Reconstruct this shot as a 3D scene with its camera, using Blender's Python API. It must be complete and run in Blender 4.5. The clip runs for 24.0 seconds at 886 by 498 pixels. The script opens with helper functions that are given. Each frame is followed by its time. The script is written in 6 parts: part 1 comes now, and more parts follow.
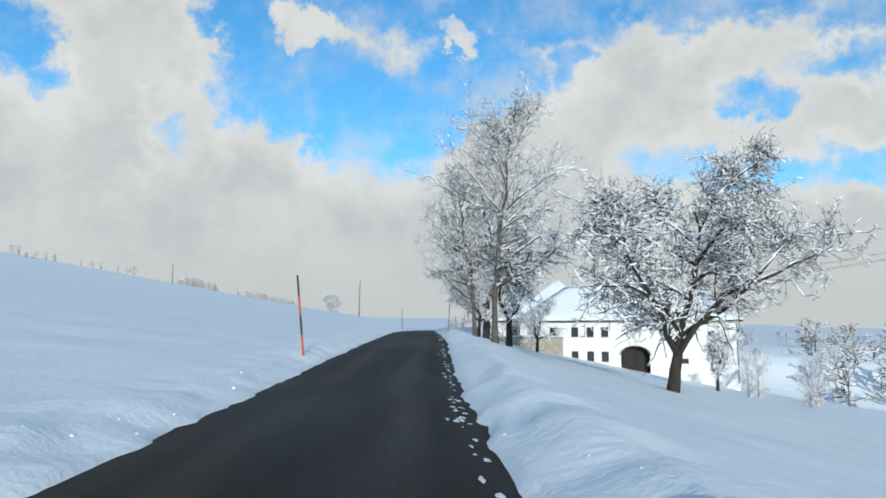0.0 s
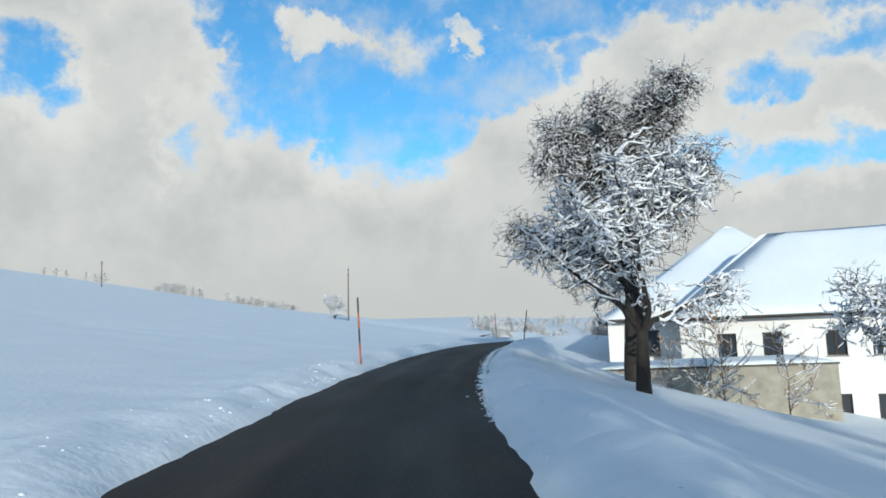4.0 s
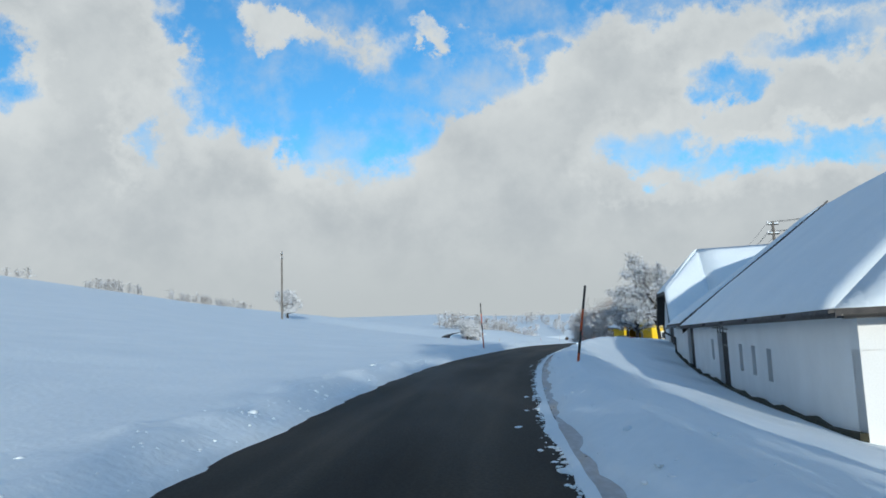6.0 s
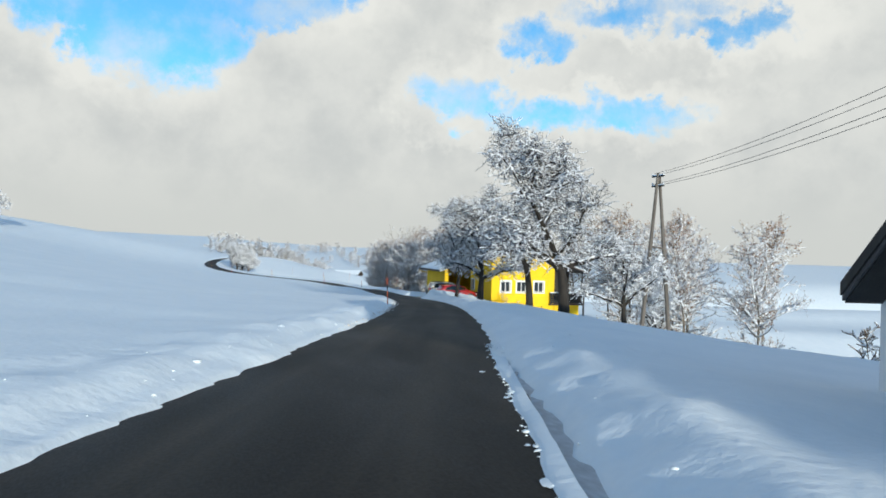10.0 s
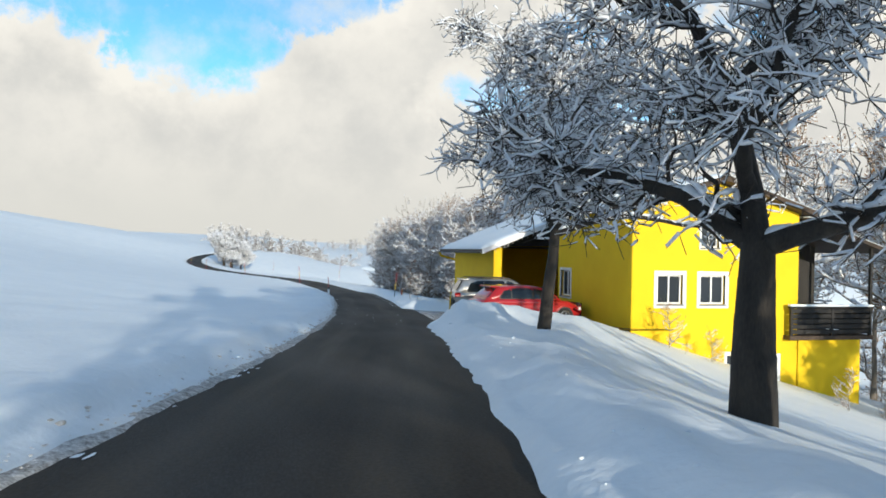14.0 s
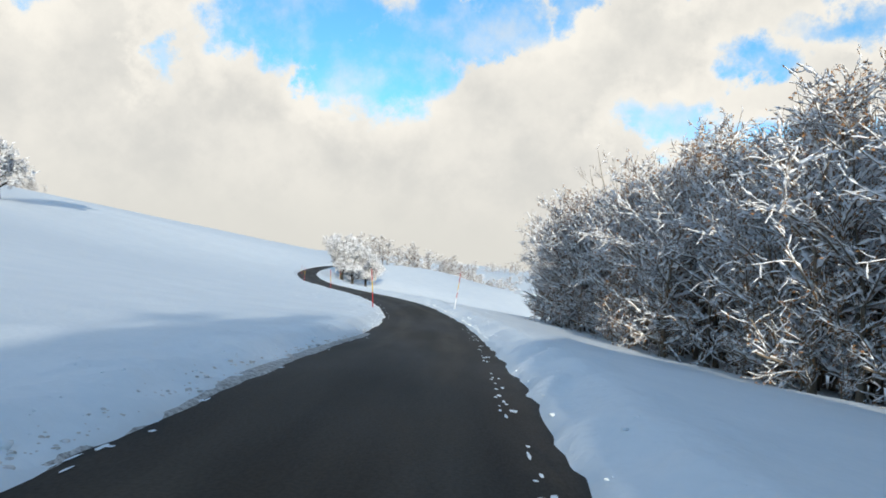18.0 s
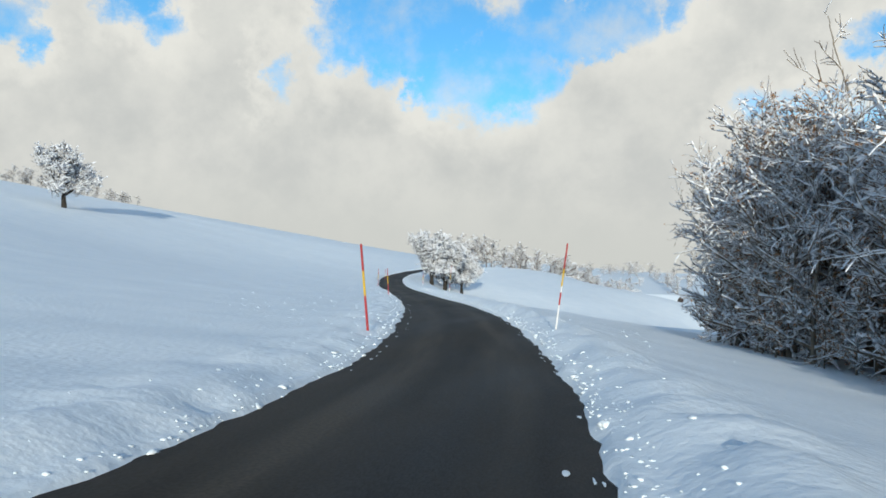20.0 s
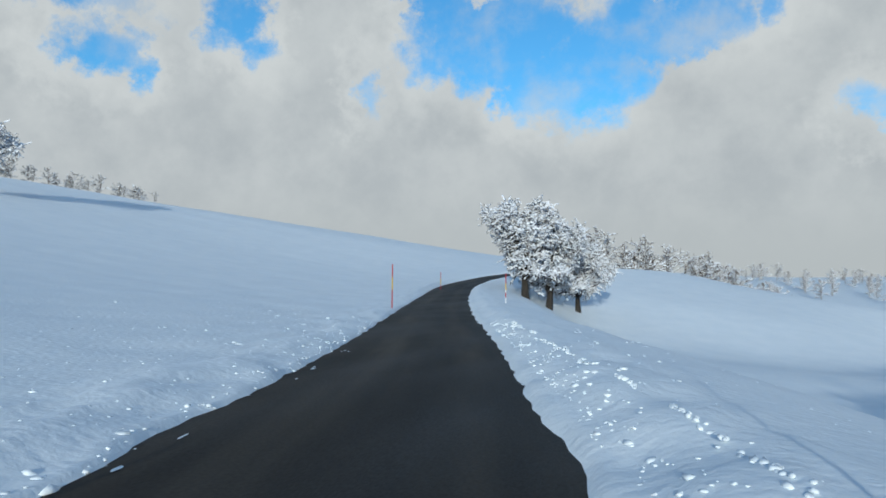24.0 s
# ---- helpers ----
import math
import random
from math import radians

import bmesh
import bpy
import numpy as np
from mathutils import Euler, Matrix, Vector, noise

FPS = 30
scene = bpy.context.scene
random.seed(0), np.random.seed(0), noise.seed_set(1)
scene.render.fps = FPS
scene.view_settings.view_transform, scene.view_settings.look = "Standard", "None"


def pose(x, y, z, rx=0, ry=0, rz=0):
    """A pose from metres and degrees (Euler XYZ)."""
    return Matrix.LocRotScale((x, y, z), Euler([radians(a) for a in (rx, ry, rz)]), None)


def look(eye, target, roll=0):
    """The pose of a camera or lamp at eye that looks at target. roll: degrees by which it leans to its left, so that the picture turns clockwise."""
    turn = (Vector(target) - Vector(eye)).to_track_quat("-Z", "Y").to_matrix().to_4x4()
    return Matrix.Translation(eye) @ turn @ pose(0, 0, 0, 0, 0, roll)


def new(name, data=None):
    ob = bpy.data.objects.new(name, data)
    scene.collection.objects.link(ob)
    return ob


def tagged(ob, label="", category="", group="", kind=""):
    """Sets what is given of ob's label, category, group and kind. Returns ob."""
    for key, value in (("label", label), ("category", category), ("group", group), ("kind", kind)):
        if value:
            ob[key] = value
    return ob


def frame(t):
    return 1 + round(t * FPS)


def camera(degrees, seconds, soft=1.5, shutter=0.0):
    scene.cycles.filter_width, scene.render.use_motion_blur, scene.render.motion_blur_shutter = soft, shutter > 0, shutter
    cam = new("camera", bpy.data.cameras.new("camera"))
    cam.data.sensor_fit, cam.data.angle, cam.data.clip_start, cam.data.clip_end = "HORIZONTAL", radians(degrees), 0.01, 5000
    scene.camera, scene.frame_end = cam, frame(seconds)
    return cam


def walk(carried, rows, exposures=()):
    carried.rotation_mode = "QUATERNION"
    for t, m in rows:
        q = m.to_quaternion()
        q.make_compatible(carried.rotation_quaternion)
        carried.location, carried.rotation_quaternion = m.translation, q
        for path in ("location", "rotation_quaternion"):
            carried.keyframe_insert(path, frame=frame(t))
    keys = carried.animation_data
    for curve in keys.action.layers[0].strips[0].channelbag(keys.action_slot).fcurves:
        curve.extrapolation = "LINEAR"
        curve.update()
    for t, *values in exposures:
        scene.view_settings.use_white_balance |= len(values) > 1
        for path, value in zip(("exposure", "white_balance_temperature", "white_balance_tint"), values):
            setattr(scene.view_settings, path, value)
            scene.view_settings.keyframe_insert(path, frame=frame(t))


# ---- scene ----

cam = camera(62.9, 24.0, soft=1.7)
PATH = [
    (0, (0.00, 0.00, 1.25), (0.00, 9.94, 2.33), -0.1),
    (0.5, (-0.15, 5.91, 1.32), (-0.12, 15.86, 2.35), -2.9),
    (1, (-0.35, 11.99, 1.41), (-0.38, 21.93, 2.56), 0.8),
    (1.5, (-0.43, 18.27, 1.58), (-0.37, 28.23, 2.47), 0.2),
    (2, (-0.52, 24.70, 1.72), (-0.53, 34.65, 2.69), 2.4),
    (2.5, (-0.56, 31.16, 1.85), (-0.89, 41.08, 3.05), 0.8),
    (3, (-0.66, 37.65, 1.96), (-0.96, 47.58, 3.13), 0.2),
    (3.5, (-0.82, 44.17, 2.04), (-1.07, 54.11, 3.16), -1.1),
    (4, (-0.98, 50.73, 2.10), (-1.19, 60.67, 3.17), -2.5),
    (4.5, (-1.11, 57.31, 2.14), (-1.30, 67.26, 3.19), -3.1),
    (5, (-1.27, 63.93, 2.15), (-1.34, 73.89, 3.04), -1.7),
    (5.5, (-1.03, 70.13, 2.18), (-1.29, 80.07, 3.25), -0.0),
    (6, (-0.77, 76.11, 2.18), (-0.51, 86.05, 3.20), -2.9),
    (6.5, (-0.34, 81.89, 2.15), (0.48, 91.81, 3.11), -1.8),
    (7, (0.35, 87.69, 2.15), (1.48, 97.59, 3.05), -3.5),
    (7.5, (1.14, 93.35, 2.14), (2.66, 103.20, 2.96), -1.9),
    (8, (2.17, 98.85, 2.11), (3.95, 108.66, 2.77), -2.6),
    (8.5, (3.49, 104.88, 2.03), (5.87, 114.58, 2.55), -0.5),
    (9, (5.04, 110.58, 1.95), (7.75, 120.20, 1.78), 1.2),
    (9.5, (6.70, 116.68, 1.86), (9.67, 126.24, 1.95), 1.6),
    (10, (8.63, 122.86, 1.70), (11.57, 132.42, 1.76), 1.6),
    (10.5, (10.59, 128.98, 1.50), (13.48, 138.55, 1.48), 1.7),
    (11, (12.49, 134.87, 1.26), (15.33, 144.46, 1.17), 1.8),
    (11.5, (14.25, 140.36, 1.02), (17.06, 149.96, 0.90), 1.8),
    (12, (15.70, 145.30, 0.80), (17.54, 155.12, 0.59), -1.2),
    (12.5, (17.24, 150.77, 0.57), (19.35, 160.54, 0.35), 0.4),
    (13, (18.87, 156.28, 0.30), (21.12, 166.02, 0.18), 1.8),
    (13.5, (20.36, 161.64, 0.05), (22.71, 171.36, 0.06), 3.7),
    (14, (21.77, 166.85, -0.24), (24.22, 176.55, -0.21), 1.2),
    (14.5, (22.96, 172.16, -0.50), (24.72, 181.99, -0.97), 3.3),
    (15, (24.07, 177.45, -0.78), (25.46, 187.34, -1.25), 2.4),
    (15.5, (24.99, 183.04, -1.06), (25.85, 192.99, -1.55), 3.5),
    (16, (25.92, 188.47, -1.36), (26.70, 198.43, -1.73), 0.3),
    (16.5, (26.74, 194.24, -1.64), (27.50, 204.20, -1.95), -0.4),
    (17, (27.51, 200.16, -1.89), (28.01, 210.13, -2.30), 1.4),
    (17.5, (28.32, 206.04, -2.09), (28.37, 216.04, -2.36), 3.0),
    (18, (28.92, 211.85, -2.13), (29.14, 221.84, -1.83), 3.5),
    (18.5, (29.36, 217.51, -2.20), (28.89, 227.50, -2.05), 3.3),
    (19, (29.65, 222.99, -2.41), (29.02, 232.97, -2.23), 3.0),
    (19.5, (29.95, 228.39, -2.67), (28.97, 238.34, -2.42), 2.4),
    (20, (30.20, 233.82, -2.85), (28.87, 243.73, -2.54), 1.7),
    (20.5, (30.37, 239.40, -2.88), (28.88, 249.28, -2.54), 1.4),
    (21, (29.80, 245.25, -2.97), (27.91, 255.07, -2.92), -0.7),
    (21.5, (29.10, 251.42, -3.07), (27.01, 261.20, -2.88), -0.7),
    (22, (28.12, 257.82, -3.16), (25.88, 267.56, -2.86), 0.5),
    (22.5, (26.93, 264.25, -3.26), (24.74, 274.00, -2.94), 0.8),
    (23, (25.65, 270.96, -3.30), (23.17, 280.63, -2.90), -3.9),
    (23.5, (24.07, 277.70, -3.40), (21.34, 287.32, -3.10), -0.1),
    (24, (22.53, 284.42, -3.46), (19.97, 294.08, -3.04), 0.6),
]
EXPOSURES = [(0.0, -0.5, 6000, 4), (5.0, -0.5, 6150, 4), (7.0, -0.75, 5500, 3), (9.0, -0.5, 6000, 4), (12.0, -0.25, 6450, 5), (15.0, -0.2, 6600, 7), (18.0, -0.2, 6600, 7), (20.5, -0.5, 6250, 4), (24.0, -0.75, 5800, 3)]
walk(cam, [(t, look(eye, target, roll)) for t, eye, target, roll in PATH], EXPOSURES)

# ---- sky and sun ----
SUN_ELEV, SUN_ROT = radians(11.5), radians(175)
world = bpy.data.worlds.new("winter_sky")
scene.world = world
world.use_nodes = True
wt = world.node_tree
wt.nodes.clear()


def wn(kind, **kw):
    n = wt.nodes.new(kind)
    for k, v in kw.items():
        if k == "op":
            n.operation = v
        elif k == "clamp":
            n.use_clamp = v
    return n


def wmath(op, a, b=None, c=None, clamp=False):
    n = wn("ShaderNodeMath", op=op, clamp=clamp)
    for i, v in enumerate((a, b, c)):
        if v is None:
            continue
        if isinstance(v, (int, float)):
            n.inputs[i].default_value = v
        else:
            wt.links.new(v, n.inputs[i])
    return n.outputs[0]


def wnoise(vec, scale, detail=5.0, rough=0.55):
    n = wn("ShaderNodeTexNoise")
    n.inputs["Scale"].default_value, n.inputs["Detail"].default_value, n.inputs["Roughness"].default_value = scale, detail, rough
    wt.links.new(vec, n.inputs["Vector"])
    return n.outputs["Fac"]


def wstep(v, lo, hi):
    n = wn("ShaderNodeMapRange")
    n.interpolation_type = "SMOOTHSTEP"
    wt.links.new(v, n.inputs[0])
    n.inputs[1].default_value, n.inputs[2].default_value = lo, hi
    return n.outputs[0]


sky = wn("ShaderNodeTexSky")
sky.sky_type, sky.sun_disc = "NISHITA", False
sky.sun_elevation, sky.sun_rotation = SUN_ELEV, SUN_ROT
sky.altitude, sky.air_density, sky.dust_density, sky.ozone_density = 600, 1.0, 0.3, 2.0
skymix = wn("ShaderNodeMixRGB")
skymix.blend_type = "MULTIPLY"
skymix.inputs[0].default_value = 1.0
skymix.inputs[2].default_value = (0.128, 0.232, 0.278, 1)
wt.links.new(sky.outputs[0], skymix.inputs[1])

way = wn("ShaderNodeTexCoord").outputs["Generated"]
sep = wn("ShaderNodeSeparateXYZ")
wt.links.new(way, sep.inputs[0])
az = wmath("MULTIPLY", wmath("ARCTAN2", sep.outputs[0], sep.outputs[1]), 57.2958)
el = wmath("MULTIPLY", wmath("ARCSINE", sep.outputs[2]), 57.2958)
n_big, n_mid, n_fine = wnoise(way, 4.5, 4), wnoise(way, 12.0, 8, 0.62), wnoise(way, 40.0, 6, 0.65)
# cumulus edges: the direction is stirred before the gaps between the clouds are tested
az_d = wmath("ADD", az, wmath("ADD", wmath("MULTIPLY_ADD", n_mid, 9.0, -4.5), wmath("MULTIPLY_ADD", n_fine, 3.6, -1.8)))
el_d = wmath("ADD", el, wmath("ADD", wmath("MULTIPLY_ADD", wnoise(way, 15.0, 8, 0.62), 6.0, -3.0), wmath("MULTIPLY_ADD", n_fine, 2.4, -1.2)))
GAPS = [  # openings in the cloud: azimuth, elevation, half width, half height in degrees, depth
    (-11.0, 18.8, 7.0, 4.4, 1), (-8.0, 15.6, 3.6, 2.9, 1), (-3.6, 16.2, 4.4, 4.2, 1), (2.0, 19.2, 6.4, 3.6, 1), (-15.5, 22.0, 4.0, 3.4, 1),
    (10.0, 20.0, 2.6, 2.2, 0.8), (5.0, 24.0, 12.0, 3.0, 1), (-6.0, 26.0, 16.0, 3.4, 1), (23.0, 24.5, 11.0, 2.8, 1), (35.0, 22.0, 9.0, 2.4, 0.8),
    (19.0, 12.4, 5.0, 2.3, 0.6), (25.0, 11.2, 6.4, 1.9, 0.5), (32.0, 11.0, 7.0, 1.7, 0.5), (17.4, 9.3, 2.0, 1.0, 0.3), (24.0, 16.4, 3.4, 2.4, 0.45), (32.5, 18.6, 8.0, 1.9, 0.5), (39.0, 16.6, 6.0, 1.6, 0.5),
    (-29.4, 17.2, 2.8, 2.4, 0.5), (-40.6, 15.6, 3.2, 2.6, 0.7), (-38.2, 14.2, 2.0, 1.6, 0.5), (-32.0, 19.2, 3.4, 2.6, 0.7), (-21.0, 15.2, 1.8, 3.2, 0.35), (-44.0, 20.5, 8.0, 2.8, 0.7),
]
WISPS = [(-10.5, 22.6, 4.2, 1.7, 1), (15.6, 18.2, 6.0, 3.4, 1), (30.0, 14.6, 8.0, 1.7, 1), (6.6, 14.6, 6.4, 2.6, 1), (1.5, 22.4, 2.6, 1.4, 1), (-23.0, 20.0, 4.4, 4.2, 1)]


def ovals(spots):
    best = None
    for a, e, ra, re, deep in spots:
        u = wmath("MULTIPLY", wmath("SUBTRACT", az_d, a), 1 / ra)
        v = wmath("MULTIPLY", wmath("SUBTRACT", el_d, e), 1 / re)
        g = wmath("SUBTRACT", deep, wmath("ADD", wmath("MULTIPLY", u, u), wmath("MULTIPLY", v, v)))
        best = g if best is None else wmath("MAXIMUM", best, g)
    return best


gap = wmath("SUBTRACT", ovals(GAPS), wmath("MULTIPLY", wstep(ovals(WISPS), -0.1, 0.7), 0.75))
blue = wstep(wmath("ADD", gap, wmath("MULTIPLY_ADD", wnoise(way, 22.0, 8, 0.65), 1.3, -0.65)), -0.36, 0.62)
high = wmath("MULTIPLY", wstep(el_d, 25.0, 34.0), 1.0)
back = wmath("MULTIPLY", wstep(wmath("ABSOLUTE", az_d), 55.0, 75.0), wstep(el_d, 8.0, 18.0))
blue = wmath("MAXIMUM", wmath("MAXIMUM", blue, high), wmath("MULTIPLY", back, 0.9))
veil = wstep(wnoise(way, 9.0, 7, 0.6), 0.40, 0.72)
blue = wmath("MULTIPLY", blue, wmath("MULTIPLY_ADD", veil, -0.62, 1.0), clamp=True)
# the clouds are brightest along their sunlit rims and greyer within
rim = wstep(gap, -2.8, -0.1)
billow = wstep(wmath("ADD", wmath("MULTIPLY", wnoise(way, 7.0, 8, 0.58), 0.6), wmath("MULTIPLY", n_mid, 0.4)), 0.36, 0.62)
lit = wmath("ADD", wmath("MULTIPLY", rim, 0.46), wmath("MULTIPLY", billow, 0.62), clamp=True)
shade = wn("ShaderNodeMixRGB")
shade.inputs[1].default_value, shade.inputs[2].default_value = (0.80, 0.785, 0.765, 1), (1.10, 1.05, 0.985, 1)
wt.links.new(lit, shade.inputs[0])
low = wn("ShaderNodeMixRGB")
low.inputs[1].default_value = (0.85, 0.83, 0.79, 1)
wt.links.new(wstep(el, 0.5, 9.0), low.inputs[0])
wt.links.new(shade.outputs[0], low.inputs[2])
both = wn("ShaderNodeMixRGB")
wt.links.new(blue, both.inputs[0])
wt.links.new(low.outputs[0], both.inputs[1])
wt.links.new(skymix.outputs[0], both.inputs[2])
bg = wn("ShaderNodeBackground")
bg.inputs[1].default_value = 1.0
wt.links.new(both.outputs[0], bg.inputs[0])
wt.links.new(bg.outputs[0], wn("ShaderNodeOutputWorld").inputs[0])

lamp = bpy.data.lights.new("sun", "SUN")
lamp.energy, lamp.angle, lamp.color = 5.0, radians(0.6), (1.0, 0.92, 0.79)
sun = new("sun", lamp)
to_sun = Vector((math.sin(SUN_ROT) * math.cos(SUN_ELEV), math.cos(SUN_ROT) * math.cos(SUN_ELEV), math.sin(SUN_ELEV)))
sun.matrix_world = look(to_sun * 200, (0, 0, 0))

# ---- materials ----


def surface(name, one, two, rough=0.8, scale=6.0, fine=60.0, bump=0.15, metal=0.0, rough2=None, spec=0.5, coat=0.0, stretch=(1, 1, 1), by_object=0.0, dist=0.02):
    """A two-tone surface with a broad and a fine grain, in metres."""
    m = bpy.data.materials.new(name)
    m.use_nodes = True
    nt, b = m.node_tree, m.node_tree.nodes["Principled BSDF"]
    tc, mp = nt.nodes.new("ShaderNodeTexCoord"), nt.nodes.new("ShaderNodeMapping")
    mp.inputs["Scale"].default_value = stretch
    nt.links.new(tc.outputs["Object"], mp.inputs["Vector"])
    n1, n2 = nt.nodes.new("ShaderNodeTexNoise"), nt.nodes.new("ShaderNodeTexNoise")
    for n, s in ((n1, scale), (n2, fine)):
        n.inputs["Scale"].default_value, n.inputs["Detail"].default_value = s, 5
        nt.links.new(mp.outputs["Vector"], n.inputs["Vector"])
    mix = nt.nodes.new("ShaderNodeMath")
    mix.operation = "MULTIPLY_ADD"
    mix.inputs[1].default_value = 0.4
    nt.links.new(n2.outputs["Fac"], mix.inputs[0])
    sub = nt.nodes.new("ShaderNodeMath")
    sub.operation = "MULTIPLY"
    sub.inputs[1].default_value = 0.6
    nt.links.new(n1.outputs["Fac"], sub.inputs[0])
    nt.links.new(sub.outputs[0], mix.inputs[2])
    fac = nt.nodes.new("ShaderNodeMapRange")
    fac.inputs[1].default_value, fac.inputs[2].default_value = 0.34, 0.66
    nt.links.new(mix.outputs[0], fac.inputs[0])
    col = nt.nodes.new("ShaderNodeMixRGB")
    col.inputs[1].default_value, col.inputs[2].default_value = (*one, 1), (*two, 1)
    nt.links.new(fac.outputs[0], col.inputs[0])
    out = col.outputs[0]
    if by_object:
        info, hsv, rng = nt.nodes.new("ShaderNodeObjectInfo"), nt.nodes.new("ShaderNodeHueSaturation"), nt.nodes.new("ShaderNodeMapRange")
        rng.inputs[3].default_value, rng.inputs[4].default_value = 1 - by_object, 1 + by_object
        nt.links.new(info.outputs["Random"], rng.inputs[0])
        nt.links.new(rng.outputs[0], hsv.inputs["Value"])
        nt.links.new(out, hsv.inputs["Color"])
        out = hsv.outputs[0]
    nt.links.new(out, b.inputs["Base Color"])
    rr = nt.nodes.new("ShaderNodeMapRange")
    rr.inputs[3].default_value, rr.inputs[4].default_value = rough, rough if rough2 is None else rough2
    nt.links.new(fac.outputs[0], rr.inputs[0])
    nt.links.new(rr.outputs[0], b.inputs["Roughness"])
    b.inputs["Metallic"].default_value = metal
    b.inputs["Specular IOR Level"].default_value = spec
    b.inputs["Coat Weight"].default_value = coat
    if bump:
        bp = nt.nodes.new("ShaderNodeBump")
        bp.inputs["Strength"].default_value, bp.inputs["Distance"].default_value = bump, dist
        nt.links.new(mix.outputs[0], bp.inputs["Height"])
        nt.links.new(bp.outputs[0], b.inputs["Normal"])
    return m


M_SNOW = surface("snow", (0.81, 0.87, 0.905), (0.89, 0.935, 0.955), 0.65, 0.5, 7.0, 0.7, spec=0.25, dist=0.07)
M_TREE_SNOW = surface("tree_snow", (0.83, 0.85, 0.89), (0.92, 0.93, 0.95), 0.7, 3.0, 30.0, 0.2, spec=0.2)
M_SLUSH = surface("slush", (0.16, 0.16, 0.165), (0.62, 0.63, 0.65), 0.2, 2.0, 14.0, 0.6, rough2=0.7, stretch=(1, 0.4, 1))
M_MUD = surface("muddy_slush", (0.09, 0.068, 0.047), (0.80, 0.79, 0.77), 0.5, 13.0, 45.0, 0.9, rough2=0.8, dist=0.04)
M_GRIT = surface("gritty_snow", (0.50, 0.45, 0.39), (0.86, 0.86, 0.86), 0.7, 9.0, 40.0, 0.6, dist=0.03)
M_ASPHALT = surface("asphalt", (0.0145, 0.0118, 0.0085), (0.0365, 0.030, 0.0215), 0.6, 0.6, 60.0, 0.5, rough2=0.85, spec=0.25, stretch=(1, 0.25, 1), dist=0.008)
wet = M_ASPHALT.node_tree


def anode(op, a, b=None, c=None):
    n = wet.nodes.new("ShaderNodeMath")
    n.operation = op
    for i, v in enumerate((a, b, c)):
        if isinstance(v, (int, float)):
            n.inputs[i].default_value = v
        elif v is not None:
            wet.links.new(v, n.inputs[i])
    return n.outputs[0]


def arange(v, lo, hi, a, b):
    n = wet.nodes.new("ShaderNodeMapRange")
    n.interpolation_type = "SMOOTHSTEP"
    wet.links.new(v, n.inputs[0])
    for i, w in enumerate((lo, hi, a, b)):
        n.inputs[i + 1].default_value = w
    return n.outputs[0]


def anoise(scale, detail, stretch):
    mp, n = wet.nodes.new("ShaderNodeMapping"), wet.nodes.new("ShaderNodeTexNoise")
    mp.inputs["Scale"].default_value = stretch
    wet.links.new(across.outputs["UV"], mp.inputs["Vector"])
    wet.links.new(mp.outputs["Vector"], n.inputs["Vector"])
    n.inputs["Scale"].default_value, n.inputs["Detail"].default_value = scale, detail
    return n.outputs["Fac"]


# across.x: metres from the middle of the road, across.y: metres along it
across, xyz = wet.nodes.new("ShaderNodeTexCoord"), wet.nodes.new("ShaderNodeSeparateXYZ")
wet.links.new(across.outputs["UV"], xyz.inputs[0])
side = anode("ABSOLUTE", anode("MULTIPLY_ADD", anoise(0.12, 2, (1, 1, 1)), 0.5, anode("ADD", xyz.outputs[0], -0.25)))
tracks = arange(anode("ABSOLUTE", anode("ADD", side, -0.78)), 0.05, 0.5, 1.0, 0.0)
broad = arange(anoise(0.35, 4, (1, 0.25, 1)), 0.36, 0.64, 0.60, 1.25)
streak = arange(anoise(2.2, 4, (1, 0.08, 1)), 0.35, 0.65, 0.75, 1.25)
grit = arange(anoise(26.0, 3, (1, 1, 1)), 0.35, 0.65, 0.80, 1.22)
dry = anode("MULTIPLY", anode("MULTIPLY", anode("MULTIPLY_ADD", tracks, 0.75, 0.75), broad), anode("MULTIPLY", streak, grit))
dirt = anode("MULTIPLY", arange(side, 1.15, 1.7, 0.0, 0.75), arange(anoise(1.6, 5, (1, 0.5, 1)), 0.38, 0.62, 0.0, 1.0))
old = wet.nodes["Principled BSDF"].inputs["Base Color"].links[0].from_socket
tone, soil = wet.nodes.new("ShaderNodeHueSaturation"), wet.nodes.new("ShaderNodeMixRGB")
wet.links.new(old, tone.inputs["Color"])
wet.links.new(dry, tone.inputs["Value"])
wet.links.new(tone.outputs[0], soil.inputs[1])
soil.inputs[2].default_value = (0.034, 0.026, 0.018, 1)
wet.links.new(dirt, soil.inputs[0])
wet.links.new(soil.outputs[0], wet.nodes["Principled BSDF"].inputs["Base Color"])
M_PAVING = surface("wet_paving", (0.010, 0.0095, 0.009), (0.026, 0.024, 0.021), 0.12, 0.9, 70.0, 0.2, rough2=0.45)
wet = M_PAVING.node_tree
across, xyz = wet.nodes.new("ShaderNodeTexCoord"), wet.nodes.new("ShaderNodeSeparateXYZ")
wet.links.new(across.outputs["UV"], xyz.inputs[0])
